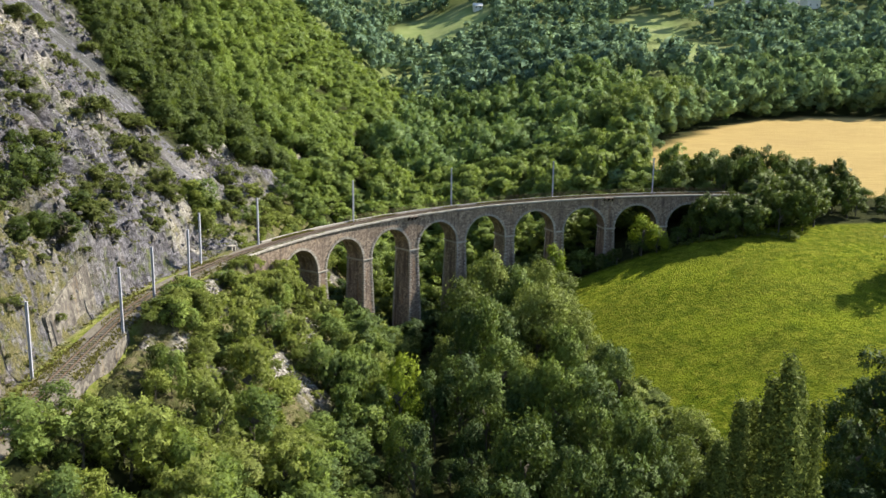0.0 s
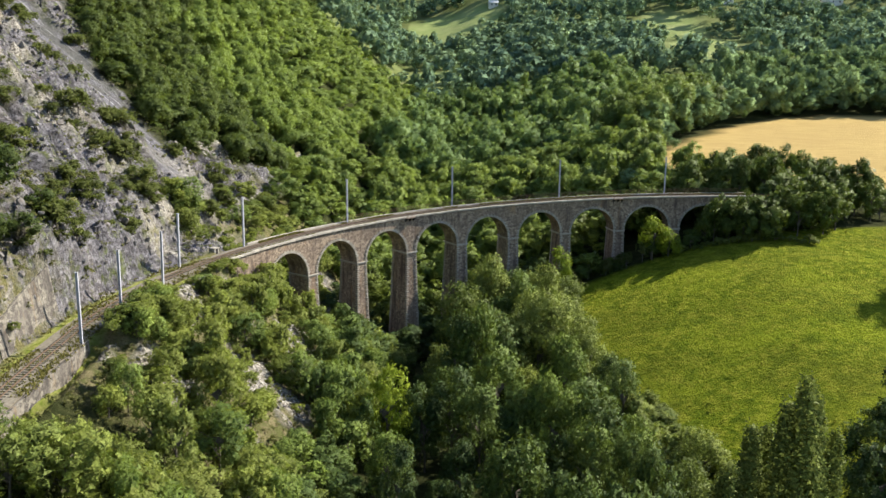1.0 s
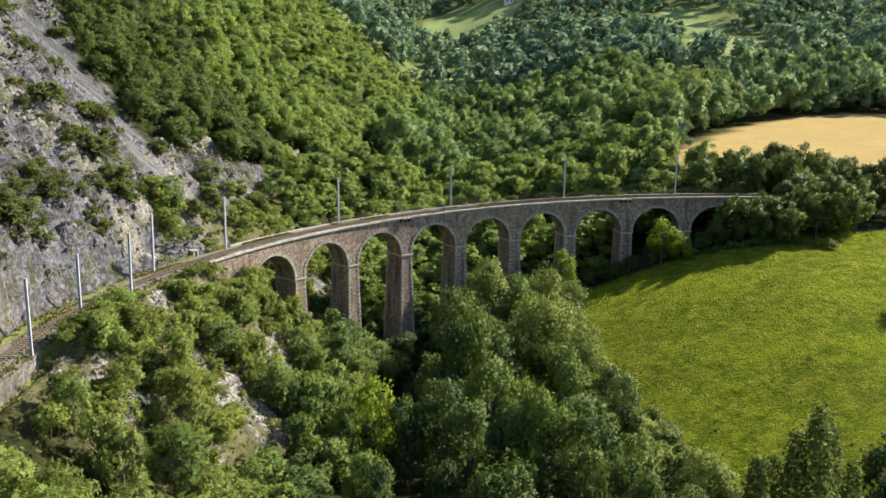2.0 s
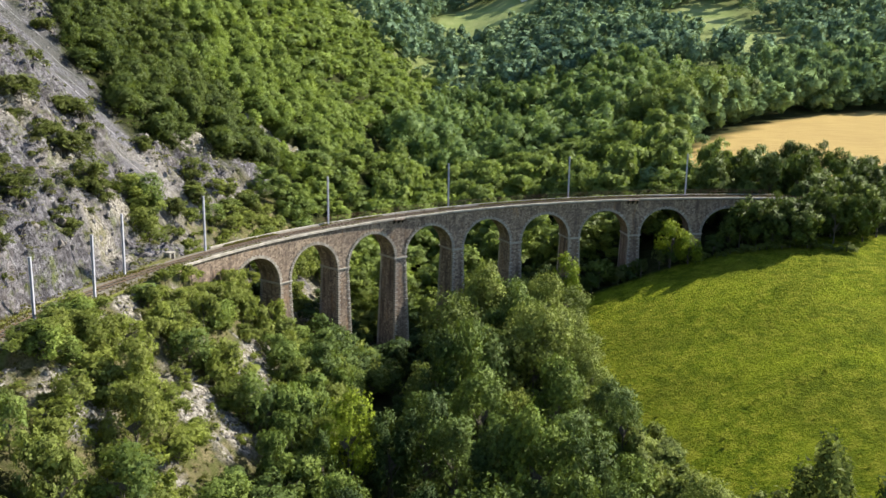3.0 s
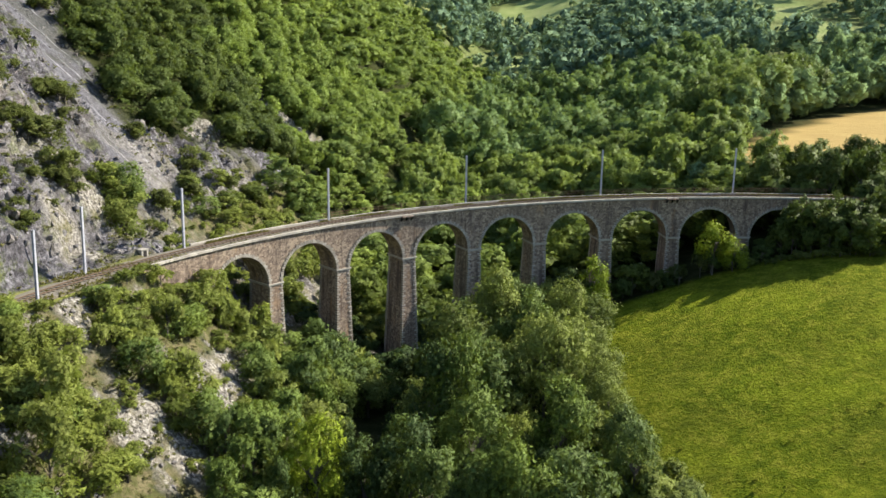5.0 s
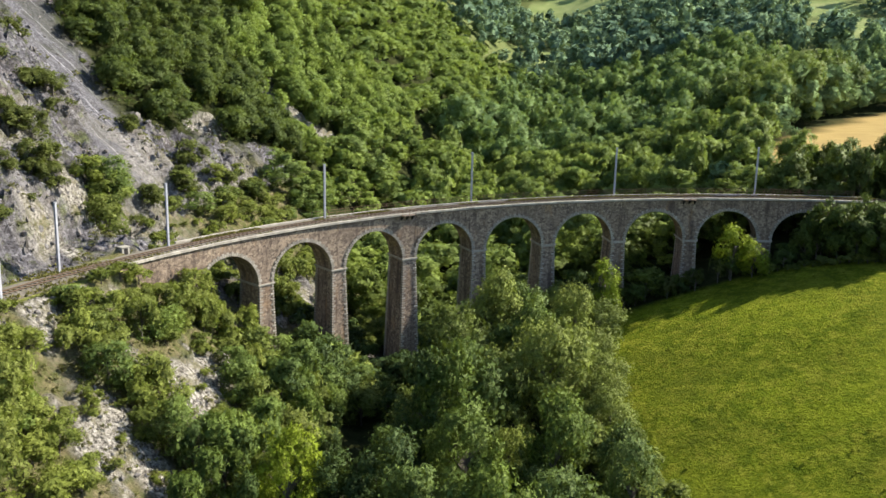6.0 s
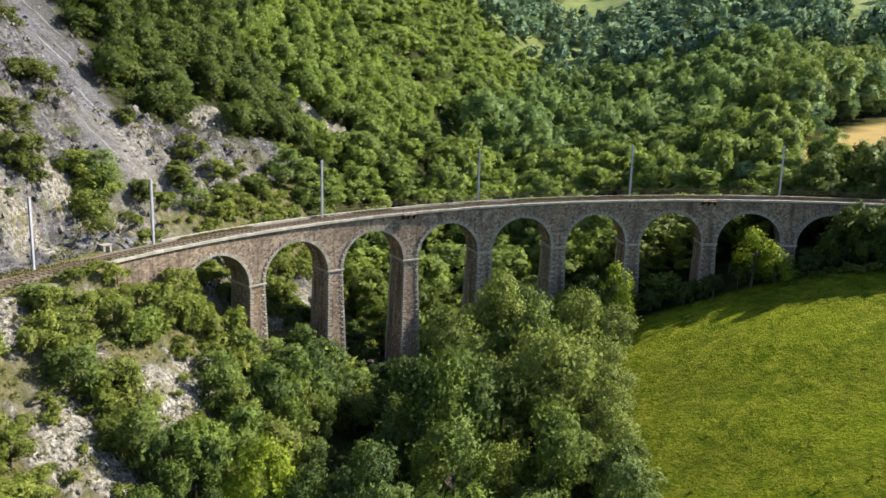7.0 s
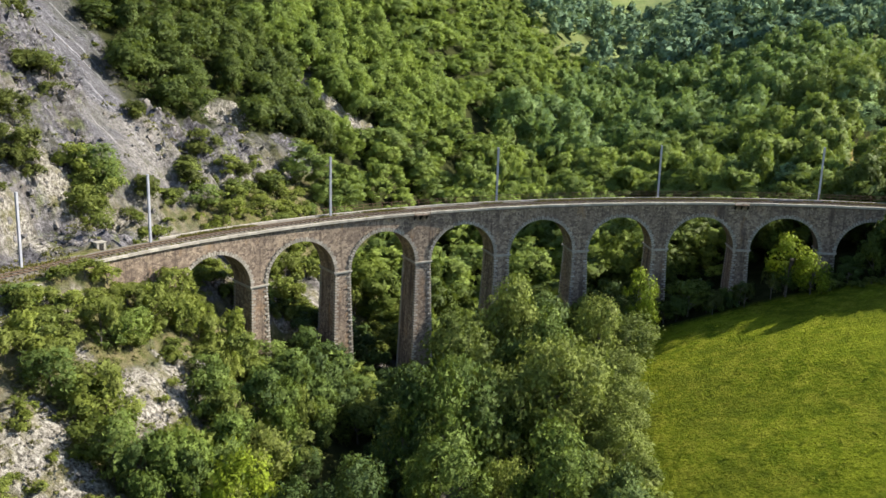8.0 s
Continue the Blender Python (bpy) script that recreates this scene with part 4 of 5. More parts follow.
def canopy(x, y):
    """The level that the tree tops reach in the valley before the viaduct."""
    top = np.interp(x, [-20, -8, 0, 8, 22, 30, 40, 60], [-13, -14.5, -13, -8.5, -8, -12, -16, -15]) + np.interp(y, [80, 120, 150, 175, 195, 210], [-5, -4, -2.0, 1.0, 0.5, -4])
    return np.where((x < 3) & (y > 158), np.minimum(top, -21.5), top)


def scatter(x1, x2, y1, y2, step):
    """Places on a loose grid."""
    out = []
    for i in range(int((x2 - x1) / step)):
        for j in range(int((y2 - y1) / step)):
            out.append((x1 + (i + 0.5 + random.uniform(-0.42, 0.42)) * step, y1 + (j + 0.5 + 0.5 * (i % 2) + random.uniform(-0.42, 0.42)) * step))
    return out


# the valley in front of the viaduct
for x, y in scatter(-14, 62, 83, 214, 6.9):
    edge = float(meadow_edge(y))
    if not clear(x, y, 1.2) or x > edge - 2.2:
        continue
    z = float(land(x, y))
    top = float(canopy(x, y)) + random.choice((-9.0, -6.0, -2.5, 0.0, 1.0, 2.2)) + random.gauss(0, 1.0)
    h = top - z
    if x > edge - 5:
        h = min(h, random.uniform(7, 12))
    if h < 4:
        h = random.uniform(4, 7)
    plant(WILLOWS if x > 8 and y > 158 and random.random() < 0.75 else ALDERS if (y < 132 or x < 6) and random.random() < 0.85 else BROAD, x, y, h, min(max(0.46 * h, 4.5), 9.0) * random.uniform(0.8, 1.15))
# the slope below the line
for x, y in scatter(-46, -10, 62, 188, 3.6):
    if y < 84 and x > -24:
        continue
    if not clear(x, y, 0.3) or along(np.array([x]), np.array([y]))[1][0] > 2:
        continue
    s1, o1 = (float(v[0]) for v in along(np.array([x]), np.array([y])))
    if o1 > -7.0 and -127 < s1 < -97:
        continue
    rocky = float(zones(np.array([x]), np.array([y]))["lower"][0])
    if random.random() < min(1.0, rocky * 1.3) * 0.94:
        continue
    if y < 109:
        if random.random() < 0.62:
            k1 = float(np.interp(o1, [-17, -6], [1.0, 0.45]))
            plant(SMALL, x, y, random.uniform(6.5, 10.5) * k1, random.uniform(5.2, 7.6) * k1)
        continue
    h = random.uniform(4.2, 7.4) + (2.5 if x > -18 else 0)
    if y < 129 and x > -30:
        h = min(h, 4.4)
    plant(LOW if x > -19 and random.random() < 0.8 else SMALL if random.random() < 0.62 or x > -20 else SCRUB, x, y, h if x > -32 else h * 0.7, random.uniform(3.8, 6.0))
for x, y, h, w in ((-29, 124, 9, 5.5), (-26.5, 118.5, 10, 6), (-35.5, 126, 5.5, 5), (-37, 77, 5.5, 6), (-34, 80, 7.5, 7), (-31, 84, 9, 7)):
    plant(SMALL, x, y, h, w)
for n in range(262):
    s1, o1 = random.uniform(-47, 48), random.choice((random.uniform(-9, -0.5), random.uniform(-4, 9), random.uniform(5, 16)))
    k1 = (s1 - S_FIRST) / PITCH
    if abs(k1 - round(k1)) * PITCH < 3.0 and -2.4 < o1 < 7.4:
        continue
    p = line(s1, o1)
    z = float(land(p.x, p.y))
    if zones(np.array([p.x]), np.array([p.y]))["meadow"][0] > 0.2 or (0 < o1 < 5 and random.random() < 0.5):
        continue
    h = min(random.uniform(3.0, 7.5), max(2.0, -14.0 - z))
    if s1 < -30:
        h = min(h, 4.0 if o1 < -5 or o1 > 5 else 2.0)
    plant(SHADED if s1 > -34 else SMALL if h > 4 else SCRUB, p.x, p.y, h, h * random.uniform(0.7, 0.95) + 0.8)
for x, y, top, w in ((4.5, 180, -6.8, 11), (11, 187, -8, 9), (20.5, 174, -6.8, 10), (13, 168, -9, 10), (26, 196, -9.5, 8), (1, 168, -17, 8), (-9, 178, -21, 7), (25.4, 186, -11.5, 7), (26.6, 178, -12, 7), (27, 172, -13, 6.5), (27.6, 166, -14, 6.5), (37, 126, -14.5, 7), (41, 119, -15, 7), (34, 117, -15, 7)):
    plant(WILLOWS, x, y, top - float(land(x, y)), w)
for s1 in np.arange(-97, -40, 2.3):
    for o1 in (-3.1, -5.0, -7.4):
        p = line(float(s1) + random.uniform(-0.8, 0.8), o1 + random.uniform(-0.9, 0.9))
        if zones(np.array([p.x]), np.array([p.y]))["lower"][0] > 0.5:
            continue
        plant(SMALL if random.random() < 0.5 else SCRUB, p.x, p.y, random.uniform(3.0, 5.0) * (0.65 if o1 > -4 else 1) * (0.62 if s1 > -64 else 1), random.uniform(3.4, 4.8) * (0.75 if s1 > -64 else 1), 0.4)
for n in range(34):
    p = line(random.uniform(-46, -27), random.choice((random.uniform(-6, -1.4), random.uniform(6.6, 9))))
    plant(SCRUB, p.x, p.y, random.uniform(1.4, 2.6), random.uniform(2.6, 3.8), 0.3)
for n in range(26):
    p = line(random.uniform(-12, 8), random.uniform(7.5, 17))
    plant(SMALL if n % 3 else SCRUB, p.x, p.y, random.uniform(4.0, 6.5), random.uniform(4.0, 5.8), 0.4)
for n in range(48):
    p = line(random.uniform(-40, -10), random.uniform(7.5, 14))
    plant(SCRUB, p.x, p.y, random.uniform(1.8, 3.2), random.uniform(2.8, 4.2), 0.4)
for x, y in scatter(-62, -28, 205, 246, 3.6):
    if along(np.array([x]), np.array([y]))[1][0] > 7 and zones(np.array([x]), np.array([y]))["cliff"][0] < 0.5 and random.random() < 0.20:
        plant(SCRUB, x, y, random.uniform(1.8, 3.2), random.uniform(2.8, 4.2), 0.4)
for x, y in ((-34.7, 155.4), (-33.6, 158), (-35.6, 152.5), (-32.8, 160.5), (-35.4, 148.5), (-31.2, 172.6), (-30.6, 170), (-32, 174.5), (-29.6, 173.4), (-32.6, 165), (-36.4, 145.5), (-33.4, 150.5), (-31.4, 167.5)):
    plant(SCRUB, x, y, random.uniform(2.2, 3.2), random.uniform(3.2, 4.4), 0.3)
# low scrub on the broken rock below the line
for x, y in scatter(-41, -16, 108, 160, 2.6):
    q1 = zones(np.array([x]), np.array([y]))
    if q1["lower"][0] > 0.3 and q1["o"][0] < -4 and random.random() < 0.45:
        h = random.uniform(0.9, 2.2)
        plant(SCRUB, x, y, h, h * random.uniform(1.2, 1.7), 0.2)
# bright young trees in the valley and by the right-hand arches
for x, y, h, w in ((-7, 139.5, 16.5, 7.5), (-5, 144, 13, 5), (-14, 150, 9, 5), (48.5, 216, 11, 7), (52, 215, 9, 5.5), (27, 209, 12, 6)):
    plant(BRIGHT, x, y, h, w, 1.8 if h < 10 else 0.3)
# right-hand trees in painted shade; from x 66 on unseen, added to cast shadows
for x, y, h, w in ((57, 117, 17, 9), (62, 122, 16, 9), (54, 110, 17, 9), (66, 114, 20, 10), (72, 124, 21, 11), (78, 130, 21, 11), (70, 106, 20, 11), (97, 180, 15, 12), (104, 186, 16, 12), (60, 104, 16, 9), (50, 102, 14, 8)):
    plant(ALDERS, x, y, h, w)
# bushes along the meadow's edge
EDGE = [tree_kind("bushy_tree", "bushy green tree at the edge of the meadow", "tree", "bushy trees at the meadow's edge", 1100, 28, 0.050, LEAF_WILLOW, "shrub", 1.2) for i in range(3)]
for y in np.arange(101, 212, 2.9):
    x = float(meadow_edge(y)) - 3.0 + random.uniform(-1.2, 1.2)
    h = random.uniform(3.5, 7)
    plant(EDGE, x, float(y), h, h * random.uniform(0.65, 0.85) + 1)
    plant(EDGE, x - 4.5, float(y) + 1.2, h + 3, h * random.uniform(0.65, 0.85) + 1.6)
for s1, h in ((16, 9), (19.5, 7), (23, 5.5), (27, 8.5), (30, 6.5), (34, 5), (38, 7.5), (41.5, 4.5), (45, 4), (56, 4), (60, 3.5), (64, 4.5)):
    p = line(s1, -3.4 - random.uniform(0, 1.6))
    plant(HEDGE, p.x, p.y, h, h * 0.75 + 1, 0.8)
# poplars by the meadow
for x, y, h, w in ((31.0, 94, 24, 4.2), (33.4, 96, 28, 4.2), (35.8, 95, 31, 4.4), (38.1, 94, 34, 4.8), (40.3, 95.5, 31.5, 4.4), (42.5, 97, 27, 4.0), (36.6, 99, 27, 4.2)):
    plant(POPLARS, x, y, h, w)
# hedge at the far end of the viaduct, and the trees under its last arches
for x, y in scatter(58, 150, 214, 250, 6.0):
    s1, o1 = (float(v[0]) for v in along(np.array([x]), np.array([y])))
    if -3.5 < o1 < 9 and s1 < 82 or y < 221.5 + 0.16 * (x - 66) or (o1 < 4 and x < 70):
        continue
    k1 = float(np.interp(x, [60, 104, 108, 114, 125], [1.06, 1.08, 0.56, 0.40, 0.34]))
    if y < 229 + 0.16 * (x - 66):
        k1 *= 0.72
    plant(HEDGE, x, y, random.uniform(13, 17.5) * k1, random.uniform(6, 9) * (0.4 + 0.6 * k1), 1.4 * k1)
for x, y in scatter(30, 62, 210, 220, 3.6):
    q1 = along(np.array([x]), np.array([y]))
    if q1[1][0] < -2.4 and y > float(np.interp(x, [25, 40, 62], [211, 214.5, 216.5])):
        plant(SHRUBS if random.random() < 0.6 else BROAD, x, y, random.uniform(2.5, 6), random.uniform(3, 4.6))
for s, o, h in ((71, -4.5, 9), (74, -6, 11), (77, -3.5, 12), (80, -6.5, 11), (84, -3, 13), (83, -8, 9), (88, 0, 14), (92, 4, 14), (88, -5, 12), (94, -2, 13), (90, 9, 14), (86, 8, 14), (97, 3, 14), (72.5, -2.6, 7)):
    p = line(s, o)
    plant(HEDGE, p.x, p.y, h, h * 0.62, 1.2)
for x, y, h, w in ((69, 352, 20, 15), (76, 362, 23, 16), (86, 374, 25, 18), (97, 389, 25, 17), (107, 402, 24, 16), (64, 366, 21, 15), (76, 382, 24, 17), (90, 398, 24, 16)):
    plant(GROVE, x, y, h, w, 0.8)
# shrubs on the cliff: x, y, breadth of the patch, height
PATCHES = ((-64.7, 166, 8.0, 3.6), (-64.3, 146.4, 6.4, 3.0), (-68.6, 154.5, 3.4, 2.6), (-72.1, 156.6, 4.4, 2.6), (-57.9, 166.7, 8.6, 3.8), (-52.9, 147.1, 4.4, 3.0),
           (-49.6, 152.5, 4.4, 3.2), (-52.4, 132.2, 6.2, 4.2), (-52.5, 160.4, 3.8, 2.4), (-50.1, 165, 4.6, 2.6), (-77.2, 188.7, 5.0, 3.2), (-83.3, 213.4, 5.0, 3.2), (-56.3, 198.1, 4.6, 2.6), (-57.2, 147.7, 4.0, 2.4))
PATCHES += ((-90.1, 196.5, 6.0, 3.4), (-90.2, 204, 5.4, 3.2), (-65.5, 211, 9.0, 4.2), (-61.3, 182.9, 7.4, 3.8), (-73.7, 194.1, 4.6, 2.6), (-54.9, 166.9, 5.0, 3.0), (-51.1, 164.3, 6.0, 3.4), (-49.4, 207.4, 5.4, 3.2),
            (-46.5, 196.7, 5.4, 3.0), (-41.5, 217.5, 5.2, 3.4), (-56.4, 197.9, 4.4, 2.6), (-45.3, 183, 4.4, 3.0), (-44.3, 213.6, 4.6, 2.8))
for x, y, w, h in PATCHES:
    n = max(3, round(w / 1.5))
    for i in range(n):
        a, far = random.uniform(0, 6.283), 0.30 * w * math.sqrt(random.random())
        k = random.uniform(0.65, 1.1)
        plant(SHRUBS, x + far * math.cos(a), y + far * math.sin(a) * 1.2, h * k, h * k * random.uniform(1.3, 1.8), 0.3)
# small ones between
for x, y in scatter(-100, -47, 100, 244, 5.6):
    q1 = zones(np.array([x]), np.array([y]))
    if q1["cliff"][0] < 0.3 or q1["d"][0] < 1.2:
        continue
    if random.random() < 0.34 + (0.3 if y < 150 else 0) - 0.4 * float(q1["scree"][0]):
        h = random.uniform(1.0, 2.2)
        plant(SHRUBS, x, y, h, h * random.uniform(1.2, 1.7), 0.4)
# tufts and seedlings on the rock face above the track
for x, y in scatter(-58, -47, 95, 160, 2.3):
    if zones(np.array([x]), np.array([y]))["o"][0] > 7.4 and random.random() < 0.42:
        h = random.uniform(0.8, 1.8)
        plant(SHRUBS, x, y, h, h * random.uniform(1.4, 1.9), 0.2)
# oaks where the slope meets the near end of the line
for x, y, h, w in ((-57.4, 127.6, 6.5, 5.5), (-57.3, 122.8, 6.0, 5.0), (-54.4, 120, 4.6, 5.0), (-51.6, 121.8, 4.0, 5.0), (-54.2, 131.8, 3.6, 4.2), (-60.5, 126, 6.0, 5.0), (-60, 131, 4.5, 4.6), (-57, 116, 5.0, 5.0), (-63, 134, 4.6, 4.6), (-53, 112, 4.0, 4.5), (-66, 129, 5.0, 4.8)):
    plant(OAKS, x, y, h, w, 0.5)
for x, y in scatter(-62, -49.5, 90, 140, 3.9):
    if zones(np.array([x]), np.array([y]))["o"][0] > 8.6 and random.random() < 0.42:
        h = random.uniform(1.2, 2.6)
        plant(SHRUBS, x, y, h, h * random.uniform(1.2, 1.7), 0.4)
# trees at the foot of the slope behind the line
for x, y, h, w in ((-46.6, 174.1, 6.2, 6.0), (-47.6, 178, 5.4, 5.6), (-46.2, 170.4, 4.8, 5.0), (-49.2, 173.2, 4.8, 5.0), (-45.4, 172, 6.0, 6.0), (-48.2, 175.6, 6.4, 6.2), (-42.8, 195, 3.8, 5.4), (-41.1, 202.3, 3.8, 5.4), (-44.6, 188, 3.0, 4.4), (-46.6, 197, 3.2, 5.0), (-39.6, 198.6, 3.0, 4.6), (-42.4, 206, 3.4, 5.0), (-38.6, 209, 3.2, 4.6), (-41.5, 215.5, 3.6, 5.0), (-36.4, 214, 3.0, 4.6), (-45.8, 209.5, 3.0, 4.6), (-33.5, 206, 3.2, 4.4)):
    plant(SMALL, x, y, h, w, 0.4)
# bushes behind the first arches and on the terrace above them
for x, y in scatter(-36, -24, 190, 223, 2.5):
    o1 = float(along(np.array([x]), np.array([y]))[1][0])
    if o1 > 7.4:
        h = random.uniform(2.6, 4.4)
        plant(SMALL if random.random() < 0.6 else SCRUB, x, y, 2.4 if bare(x, y) else h, h * random.uniform(0.85, 1.1), 0.3)
for x, y in scatter(-46, -36, 177, 228, 2.6):
    o1 = float(along(np.array([x]), np.array([y]))[1][0])
    if o1 > 7.4 and random.random() < 0.85:
        h = random.uniform(1.3, 2.5)
        plant(SCRUB if random.random() < 0.7 else SHRUBS, x, y, h, h * random.uniform(1.2, 1.7), 0.25)
# thick bushes against the far end of the viaduct, down to the grass
for s, o, above, w in ((66.6, -4.6, -0.6, 5.0), (68.6, -5.0, 1.6, 6.0), (69.6, -3.6, 2.6, 5.5), (72.0, -6.0, 2.2, 6.5), (75.0, -8.0, 0.6, 6.5), (78.5, -9.0, 0.8, 6.5), (82, -10, 0.4, 6.5)):
    p = line(s, o)
    plant(HEDGE, p.x, p.y, p.z + above - float(land(p.x, p.y)), w, 1.2)
for s1 in np.arange(58.5, 92, 1.5):
    p = line(float(s1), -6.6 - 0.12 * (float(s1) - 58) - random.uniform(0, 1.6))
    h = random.uniform(1.4, 2.6)
    plant(EDGE, p.x, p.y, h, h * random.uniform(1.0, 1.3), 0.4)

# ---- woods, too many to count ----
def woods(name, label, places, heights, widths, variants, material, sink=0.5):
    """One mesh of many trees."""
    vs, tones, trees, faces = [], [], [], []
    pick = rng.integers(len(variants), size=len(places))
    ang = rng.random(len(places)) * 6.283
    tone = np.clip(rng.normal(0.5, 0.32, len(places)), 0, 1)
    zs = land(places[:, 0], places[:, 1]) - sink
    for n, (v, leaf, face) in enumerate(variants):
        at = np.where(pick == n)[0]
        c, s = np.cos(ang[at])[:, None], np.sin(ang[at])[:, None]
        w = (widths[at] / 0.64)[:, None]
        x = (v[None, :, 0] * c - v[None, :, 1] * s) * w + places[at, 0][:, None]
        y = (v[None, :, 0] * s + v[None, :, 1] * c) * w + places[at, 1][:, None]
        z = v[None, :, 2] * heights[at][:, None] + zs[at][:, None]
        vs.append(np.stack([x, y, z], -1).reshape(-1, 3))
        faces.append(np.stack([face[None, :, 0] * c - face[None, :, 1] * s, face[None, :, 0] * s + face[None, :, 1] * c, face[None, :, 2] + 0 * c], -1).reshape(-1, 3))
        tones.append(np.tile(leaf, len(at)))
        trees.append(np.repeat(tone[at], len(v)))
    vs = np.concatenate(vs)
    me = mesh_from(name, vs, np.arange(len(vs)).reshape(-1, 3), material, True)
    shade_by(me, np.concatenate(faces))
    add_attr(me, "leaf", np.concatenate(tones))
    add_attr(me, "tree", np.concatenate(trees))
    return tagged(new(name, me), label, "woods", kind="stuff")


def loose(x1, x2, y1, y2, step):
    nx, ny = int((x2 - x1) / step), int((y2 - y1) / step)
    i, j = np.meshgrid(np.arange(nx), np.arange(ny))
    x = x1 + (i + 0.5 + 0.5 * (j % 2) + rng.uniform(-0.4, 0.4, i.shape)) * step
    y = y1 + (j + 0.5 + rng.uniform(-0.4, 0.4, i.shape)) * step
    return np.stack([x.ravel(), y.ravel()], -1)


def free(p, room=3.0):
    q = zones(p[:, 0], p[:, 1])
    ok = (q["meadow"] < 0.25) & (q["wheat"] < 0.2) & (q["pasture"] < 0.3)
    return ok & ~((q["o"] > -2.2 - room) & (q["o"] < 6.2 + room) & (q["s"] > -160) & (q["s"] < 92)), q


def in_view(p, y0=-10):
    """What the line of flight can ever look at: a wide fan ahead."""
    return (p[:, 0] > -60 - 0.72 * (p[:, 1] - y0)) & (p[:, 0] < 80 + 0.62 * (p[:, 1] - y0))


near_kinds = [crown_arrays(rng, 1500, 40, 0.044, "wood", 1.0, 1.0, 0.3) for i in range(8)]
tall_kinds = [crown_arrays(rng, 1150, 40, 0.046, "round", 1.0, 1.05, 0.22) for i in range(6)]
mid_kinds = [crown_arrays(rng, 520, 24, 0.074, "wood", 1.05, 1.1, 0.16) for i in range(8)]
edge_kinds = [crown_arrays(rng, 560, 26, 0.068, "round", 1.0, 1.15, 0.16) for i in range(6)]
grove_kinds = [crown_arrays(rng, 900, 34, 0.058, "round", 1.25, 1.1, 0.2) for i in range(6)]
far_kinds = [crown_arrays(rng, 480, 24, 0.064, "round", 1.25, 1.2, 0.10) for i in range(8)]
# behind the viaduct and up the hillside
p = loose(-150, 75, 165, 330, 4.3)
ok, q = free(p)
hill = q["d"] > 2
ok &= (q["cliff"] < 0.35) & in_view(p) & ~((p[:, 0] > 30) & (p[:, 1] < 222)) & (q["o"] > 5)
ok &= np.hypot((p[:, 0] + 50) / 12, (p[:, 1] - 267 - 0.35 * (p[:, 0] + 50)) / 5.5) > 1.0
ok &= (p[:, 0] > -106) & ~((q["s"] < -5) & (q["s"] > -66) & (p[:, 1] < np.interp(p[:, 0], [-52, -48, -38, -30, -20], [206, 218, 225, 222, 210])))
ok &= (rng.random(len(p)) > np.clip(q["rock"], 0, 0.7)) & ((rng.random(len(p)) < 0.60) | hill)
p, hill = p[ok], hill[ok]
h = np.where(hill, rng.uniform(6.0, 10.5, len(p)), rng.uniform(9.5, 17.5, len(p)))
h = h * np.where((p[:, 0] > -35) & (p[:, 1] < 262), 0.78, 1.0)
h = np.where(~hill & (p[:, 0] < -22), h * 0.6, h)
w = np.where(hill, 5.4, 9.0) * rng.uniform(0.7, 1.3, len(p))
w = np.minimum(w, h * 0.95)
d = foot(p[:, 1]) - p[:, 0]
scrubby = hill & (p[:, 1] < np.interp(d, [0, 8, 14, 28, 36, 55, 90], [230, 248, 246, 256, 276, 304, 330]) + (fbm(p[:, 0] / 12, p[:, 1] / 12, 3, 77) - 0.5) * 60)
leafy = hill & ~scrubby
woods("hillside_woods", "dense light green broadleaf woods on the hillside behind the viaduct", p[leafy], h[leafy], w[leafy], near_kinds, LEAF_LIGHT)
woods("scrub_oak_woods", "dull green scrub oak and pine at the edge of the bare slope", p[scrubby], h[scrubby] * 0.85, w[scrubby] * 0.9, near_kinds, LEAF_DARK)
# near the arches a darker leaf stands in for the trees' shaded sides
close = ~hill & (along(p[:, 0], p[:, 1])[1] < 24)
woods("arch_side_woods", "green trees close behind the arches, their shaded sides painted as dark leaves", p[close], h[close], w[close], tall_kinds, LEAF_HEDGE_AND_SHADE)
close = ~hill & ~close
woods("streamside_woods", "green trees by the stream beyond the viaduct", p[close], h[close], w[close], tall_kinds, LEAF_STREAM)
# further up the valley
p = loose(-170, 75, 330, 530, 7.8)
ok, q = free(p)
p = p[ok & (p[:, 0] > -112) & in_view(p) & (foot(p[:, 1]) - p[:, 0] > 4)]
woods("upper_hillside_woods", "light green broadleaf woods along the hillside further up the valley", p, rng.uniform(6.5, 10, len(p)), 7.5 * rng.uniform(0.75, 1.25, len(p)), mid_kinds, LEAF_LIGHT)
p = loose(-60, 100, 330, 530, 9.6)
ok, q = free(p)
p = p[ok & in_view(p) & (foot(p[:, 1]) - p[:, 0] <= 4) & ~((p[:, 0] > 56) & (p[:, 1] < 405)) & (p[:, 0] < 72 + 0.45 * (p[:, 1] - 350))]
h = rng.uniform(10, 20, len(p))
woods("valley_woods", "large rounded green broadleaf trees further up the valley, bluish with painted haze", p, h, np.minimum(rng.uniform(9, 16, len(p)), h * 0.95), grove_kinds, LEAF_VALLEY_HAZED)
# round the wheat field
p = loose(50, 360, 262, 540, 8.8)
ok, q = free(p)
ok &= in_view(p)
p = p[ok & ~((p[:, 1] > 330) & (p[:, 0] < 72 + 0.45 * (p[:, 1] - 350)))]
h = rng.uniform(11, 23, len(p)) * np.where((p[:, 1] < 345) & (p[:, 0] < 110), 0.48, 1.0)
